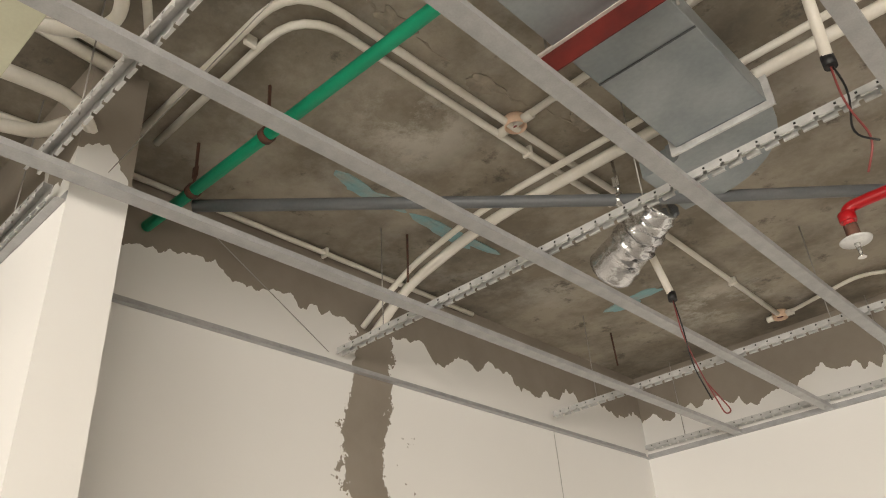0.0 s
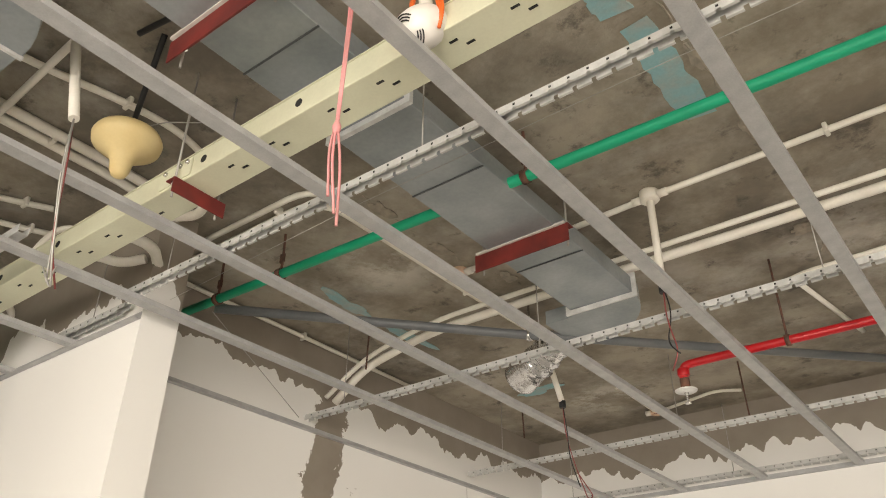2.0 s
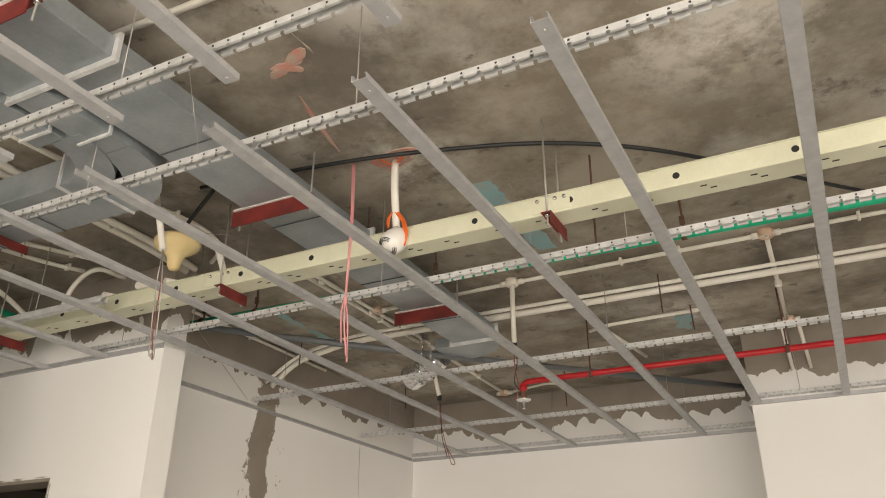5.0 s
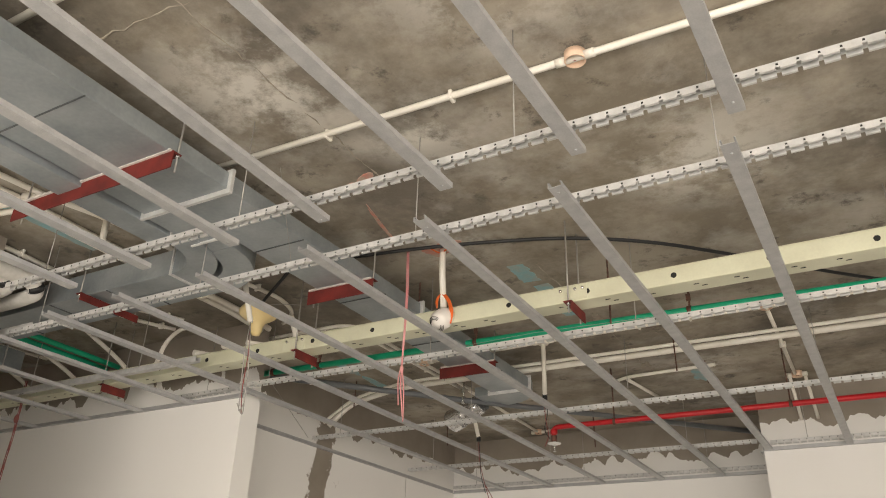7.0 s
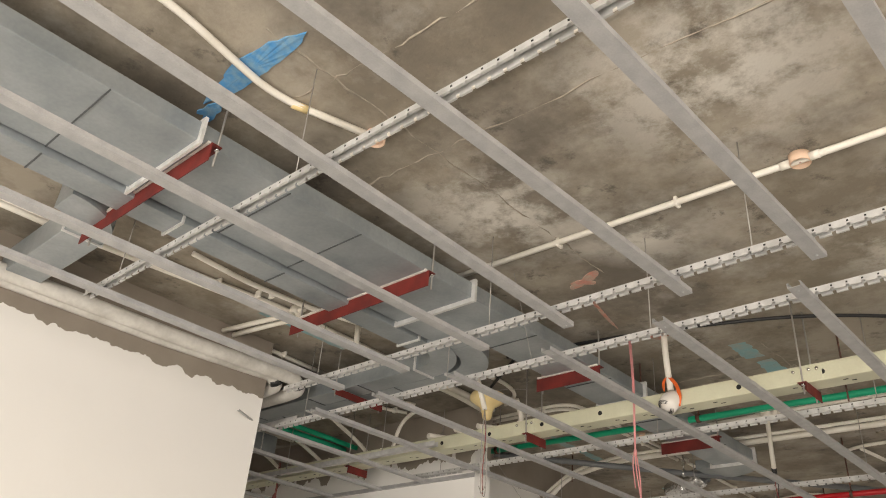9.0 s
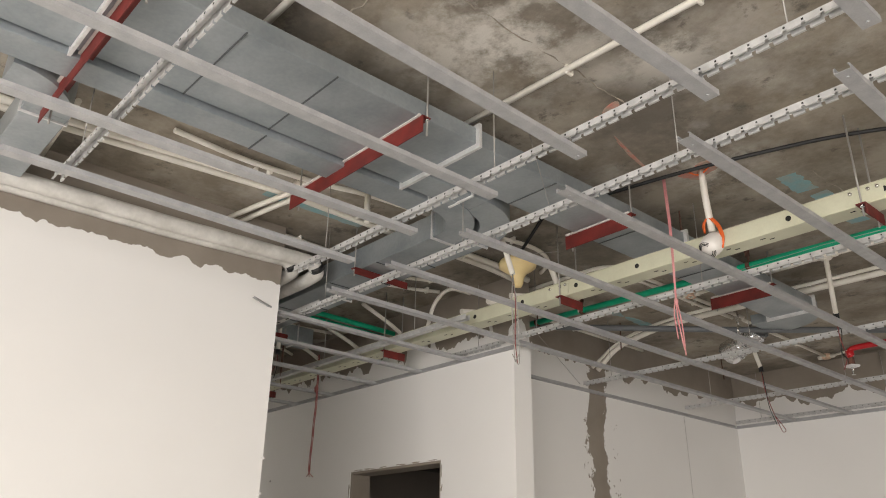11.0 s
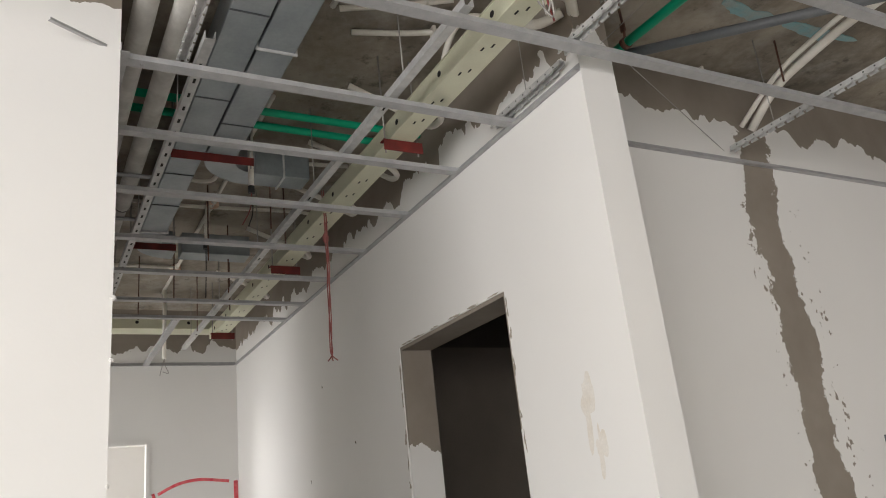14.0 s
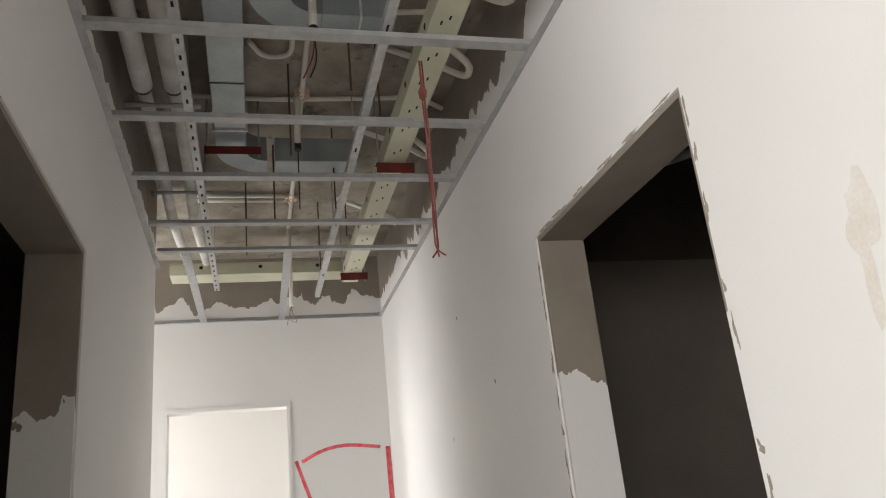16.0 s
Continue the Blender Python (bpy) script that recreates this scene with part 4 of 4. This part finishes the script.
for y, x in ((-0.88, -3.45), (-0.88, -4.0), (-0.88, -4.9)):
    pipe("pipe_support", "short steel strut under the insulated pipes", STEEL, [(x, -0.92, 2.955), (x, -0.62, 2.955)], 0.010, 0, "pipe supports", "support", 6)
for x, y in ((-3.8, 0.1), (-4.1, -0.25), (-4.7, 0.0), (-5.1, 0.1), (-5.4, -0.45), (-4.9, -0.3), (-3.55, -0.05), (-5.7, 0.0)):
    pipe("hanger_rod", "thin dark threaded rod hanging from the slab", RUST, [(x, y, SLAB), (x, y, 2.78)], 0.004, 0, "hanging rods", "rod", 6)

# black cable slung across the slab
pipe("black_cable", "black rubber cable slung under the slab", BLACK, [(-1.02, -0.06, SLAB - 0.03), (-0.60, 0.01, SLAB - 0.02), (-0.11, 0.08, SLAB - 0.03), (0.46, 0.27, SLAB - 0.025), (0.83, 0.49, SLAB - 0.03), (1.28, 0.94, SLAB - 0.03), (1.6, 1.28, SLAB - 0.03), (2.4, 2.0, SLAB - 0.03)], 0.009, 0.3, category="cable")

# pink ribbon with a knot
rib = holder("pink_ribbon", "pink plastic ribbon hanging with a knot", "ribbon", at=(-0.31, 0.09, 2.62))
for k, (dx, dy) in enumerate(((0, 0), (0.0035, 0.002), (-0.003, -0.002))):
    part("strand", tube([(dx * 1.4, dy, SLAB - 2.62), (dx * 1.2 + 0.01, dy, 0.35), (dx * 0.3, dy, 0.0)], 0.0026, 5, 0.1), PINK, rib)
part("knot", lathe((0, 0, -0.02), [(0.003, -0.018), (0.008, -0.012), (0.010, 0.004), (0.006, 0.016), (0.003, 0.022)], 8), PINK, rib)
for pts in ([(0, 0, 0), (0.012, 0.01, -0.12), (0.015, 0.01, -0.27)], [(0, 0, 0), (-0.018, 0, -0.06), (-0.012, 0.005, -0.19)], [(0, 0, 0), (0.004, -0.01, -0.1), (0.02, -0.004, -0.25)]):
    part("tail", tube(pts, 0.0033, 5, 0.05), PINK, rib)

# red cable bundle in the corridor
bun = holder("cable_bundle", "dull red twisted cable bundle hanging from the trunking", "cable", at=(-3.42, 0.19, 2.6))
for k in range(3):
    a = k * 2.1
    twist = [(0.006 * math.cos(a + 7 * i / 14) + 0.012 * math.sin(i / 3), 0.006 * math.sin(a + 7 * i / 14), 0.36 - 0.86 * i / 14) for i in range(15)]
    part("cable", tube(twist + [(0.012 * (k - 1), 0.02 * (k - 1), -0.53)], 0.0032, 6, 0.03), (REDWIRE, DULLPINK, DULLPINK)[k], bun)
part("knot", lathe((0, 0, 0.10), [(0.004, -0.03), (0.014, -0.018), (0.016, 0.01), (0.006, 0.03)], 10), DULLPINK, bun)
# tail of a thin wire on the pier corner
pipe("loose_wire", "thin steel wire strung beside the chase wall", WIRE, [(-1.97, 0.99, 3.02), (-2.17, 1.72, 2.79)], 0.0018, 0, category="wire", seg=5)
tagged(link("metal_offcut", boxes((0, 0.25, -0.006, 0.006, 0, 0.0015), (0, 0.25, 0.0045, 0.006, 0.0015, 0.008)), STEEL), "bent galvanised angle offcut poking past the wall corner", "offcut").matrix_world = pose(-2.15, -0.90, GRID + 0.004, 0, 0, -60)
for x, y in ((0.60, 0.50), (0.57, 1.90), (0.64, 2.48), (-1.9, 3.38), (-1.88, 1.88), (-0.50, 3.41), (-0.47, 0.48)):
    pipe("hanger_rod", "thin dark threaded rod hanging from the slab", RUST, [(x, y, SLAB), (x + random.uniform(-0.01, 0.01), y, SLAB - random.uniform(0.14, 0.42))], 0.0045, 0, "hanging rods", "rod", 6)

# marks on slab and walls


def patch(name, label, mat, *args, **kw):
    tagged(link(name, blot(*args, **kw), mat), label, "stain", kind="structure")


def strip(x, y0, y1, w, seed):
    """A roughly brushed band of paint along y under the slab."""
    rnd = random.Random(seed)
    bm = bmesh.new()
    rows = []
    n = 12
    for k in range(n + 1):
        y = y0 + (y1 - y0) * k / n
        a, b = x - w * rnd.uniform(0.75, 1.1), x + w * rnd.uniform(0.75, 1.1)
        rows.append([bm.verts.new(p) for p in ((a, y + rnd.uniform(-0.02, 0.02), SLAB - 0.002), (b, y + rnd.uniform(-0.02, 0.02), SLAB - 0.002), (b, y, SLAB + 0.002), (a, y, SLAB + 0.002))])
    for p, q in zip(rows, rows[1:]):
        for i in range(4):
            bm.faces.new((p[i], p[(i + 1) % 4], q[(i + 1) % 4], q[i]))
    bmesh.ops.recalc_face_normals(bm, faces=bm.faces)
    tagged(link("trim_blue_strip", bm, BLUE), "chalky blue paint band brushed on the slab", "stain", kind="structure")


strip(0.10, 0.50, 0.72, 0.05, 3)
strip(0.125, 0.80, 1.30, 0.055, 4)
strip(-1.79, -1.25, -0.62, 0.04, 5)
patch("trim_blue_patch", "chalky blue paint stain on the slab", BLUE, -1.76, 1.58, SLAB, 0.04, 0.15, seed=5)
patch("trim_blue_patch", "chalky blue paint stain on the slab", BLUE, -1.76, 2.02, SLAB, 0.045, 0.18, seed=6)
patch("trim_blue_patch", "chalky blue paint stain on the slab", BLUE, -1.62, 3.13, SLAB, 0.14, 0.05, seed=9)
patch("trim_blue_patch", "chalky blue paint stain on the slab", BLUE, 0.55, 2.75, SLAB, 0.06, 0.14, seed=10)
patch("trim_blue_mark", "bright blue paint mark on the slab", BRIGHT_BLUE, -0.55, -2.38, SLAB, 0.05, 0.035, seed=7)
patch("trim_blue_mark", "bright blue paint mark on the slab", BRIGHT_BLUE, -0.24, -2.42, SLAB, 0.22, 0.05, seed=8, lumps=0.25)
patch("trim_pink_patch", "pink stained mortar round the detector's conduit", PINKPATCH, -0.15, 0.16, SLAB, 0.10, 0.06, seed=11)
patch("trim_pink_patch", "pink stained rough mortar on the slab", PINKPATCH, -0.17, -0.55, SLAB, 0.075, 0.04, seed=12, lumps=0.8)
patch("trim_pink_trail", "faint pink paint trail on the slab", PINKPATCH, -0.29, -0.18, SLAB, 0.007, 0.2, turn=0.2, seed=13, lumps=0.5)
for k, (x, y, rx, ry, t) in enumerate(((-1.09, 1.08, 0.035, 0.06, 0.1), (-1.09, 1.45, 0.03, 0.07, -0.1), (-0.99, 1.83, 0.03, 0.05, 0.3), (0.22, 1.02, 0.025, 0.07, 0.1), (0.24, 1.42, 0.03, 0.09, 0.0),
                                       (0.25, 2.4, 0.03, 0.07, 0.2), (0.2, 2.21, 0.06, 0.035, 0.0), (0.51, 2.42, 0.05, 0.03, 0.2))):
    patch("trim_mortar", "crumbly pale mortar left on the slab", MORTAR, x, y, SLAB, rx, ry, turn=t, seed=20 + k, lumps=0.4)
for k, (pts) in enumerate((((-0.06, -2.5), (-0.06, -1.72), (-0.05, -0.97), (-0.065, -0.5)), ((0.20, 0.5), (0.23, 1.3), (0.24, 2.6)), ((-0.45, 0.865), (0.57, 0.893), (2.6, 0.95)), ((-0.45, -1.72), (0.25, -1.70), (1.4, -1.66)), ((-0.45, -2.27), (0.02, -2.2), (0.6, -2.17)), ((-1.09, 0.9), (-1.09, 1.5), (-0.97, 1.95)))):
    rnd = random.Random(k)
    bm = bmesh.new()
    path = []
    for a, b in zip(pts, pts[1:]):
        for i in range(14):
            path.append((a[0] + (b[0] - a[0]) * i / 14 + rnd.uniform(-0.01, 0.01), a[1] + (b[1] - a[1]) * i / 14 + rnd.uniform(-0.01, 0.01), SLAB + 0.001))
    tube_into(bm, path, 0.006, 5, 0, [rnd.uniform(0.0005, 0.0055) for _ in path])
    tagged(link("trim_seam_ridge", bm, MORTAR), "crumbly fin of concrete along a form joint", "ridge", kind="structure")


def sprayed(points, name="trim_spray_line", w=0.012):
    """Spray paint line on the end wall: points as (y, z)."""
    bm = bmesh.new()
    tube_into(bm, [(-6.80, y, z) for y, z in points], w, 8, 0.12)
    bmesh.ops.scale(bm, vec=(0.12, 1, 1), verts=bm.verts, space=Matrix.Translation((6.80, 0, 0)))
    tagged(link(name, bm, REDPAINT), "red spray-painted outline on the white wall", "marking", kind="structure")


sprayed([(-0.10, 1.70), (0.05, 1.775), (0.22, 1.80), (0.47, 1.765)])
sprayed([(-0.14, 1.71), (-0.07, 1.50), (0.02, 1.25)])
sprayed([(0.525, 1.765), (0.53, 1.3)], w=0.018)

# wear on the walls
for z in (1.97, 1.80, 1.48):
    s = 0.005 + 0.003 * random.random()
    b = bmesh.new()
    bmesh.ops.create_icosphere(b, subdivisions=2, radius=s)
    for v in b.verts:
        v.co *= random.uniform(0.7, 1.25)
    bmesh.ops.translate(b, verts=b.verts, vec=(-2.111, -0.919, z))
    tagged(link("trim_mortar_lump", b, PLAIN), "lump of dried mortar on the wall corner", "lump", kind="structure")


def wall_blot(y_plane, cx, cz, rx, rz, mat, label, seed):
    b = blot(0, 0, 0, rx, rz, seed=seed, lumps=0.7)
    b.transform(Matrix.Translation((cx, y_plane, cz)) @ Matrix.Rotation(radians(90), 4, "X") @ Matrix.Scale(-0.08, 4, (0, 0, 1)))
    bmesh.ops.recalc_face_normals(b, faces=b.faces)
    tagged(link("trim_smear", b, mat), label, "stain", kind="structure")


wall_blot(0.5495, -2.01, 1.62, 0.032, 0.10, SMEAR, "faint tan smear on the white wall", 31)
wall_blot(0.5495, -1.975, 1.47, 0.022, 0.075, SMEAR, "faint tan smear on the white wall", 32)
for k, (x, z) in enumerate(((-4.1, 1.75), (-4.6, 2.15), (-4.9, 1.6))):
    wall_blot(0.5495, x, z, 0.006, 0.008, DARK, "small dark chip in the white paint", 40 + k)
rnd = random.Random(5)
for x, n in ((-3.438, 11), (-2.412, 9)):
    for k in range(n):
        wall_blot(0.5495, x + rnd.uniform(-0.004, 0.004), 0.9 + 1.2 * (k + rnd.random()) / n, rnd.uniform(0.004, 0.008), rnd.uniform(0.012, 0.04), MORTAR, "rough cement chip along the doorway's edge", 60 + k)
for k in range(6):
    wall_blot(0.5495, -3.35 + 0.17 * k + rnd.uniform(-0.03, 0.03), 2.141, rnd.uniform(0.02, 0.05), 0.004, MORTAR, "rough cement chip along the doorway's edge", 80 + k)
chip = tagged(link("wall_bracket", boxes((-2.2, -2.17, 2.362, 2.382, 1.30, 1.45), (-2.17, -2.155, 2.365, 2.38, 1.30, 1.36)), GREYPVC), "small dark grey metal bracket on the wall", "bracket")
pipe("loose_wire", "thin pale string hanging down the wall", WIRE, [(-2.185, 3.15, 2.76), (-2.19, 3.17, 2.2), (-2.19, 3.18, 1.3)], 0.0014, 0, category="wire", seg=4)
tagged(link("store_joist", tube([(-4.3, 0.9, 2.62), (-3.2, 1.9, 2.62)], 0.02, 6, 0), STEEL), "grey steel grid member in the dark store room", "joist", kind="structure")

for pts in ([(-0.75, 0.60, 2.86), (0.15, 0.64, 2.90), (1.3, 0.62, 2.86)], [(-1.7, 0.62, 2.84), (-0.75, 0.60, 2.86)], [(-0.35, -0.86, 3.2), (-0.33, -0.74, 2.80)]):
    pipe("loose_wire", "thin pale string tied along the ceiling rail", WIRE, pts, 0.0014, 0, category="wire", seg=4)
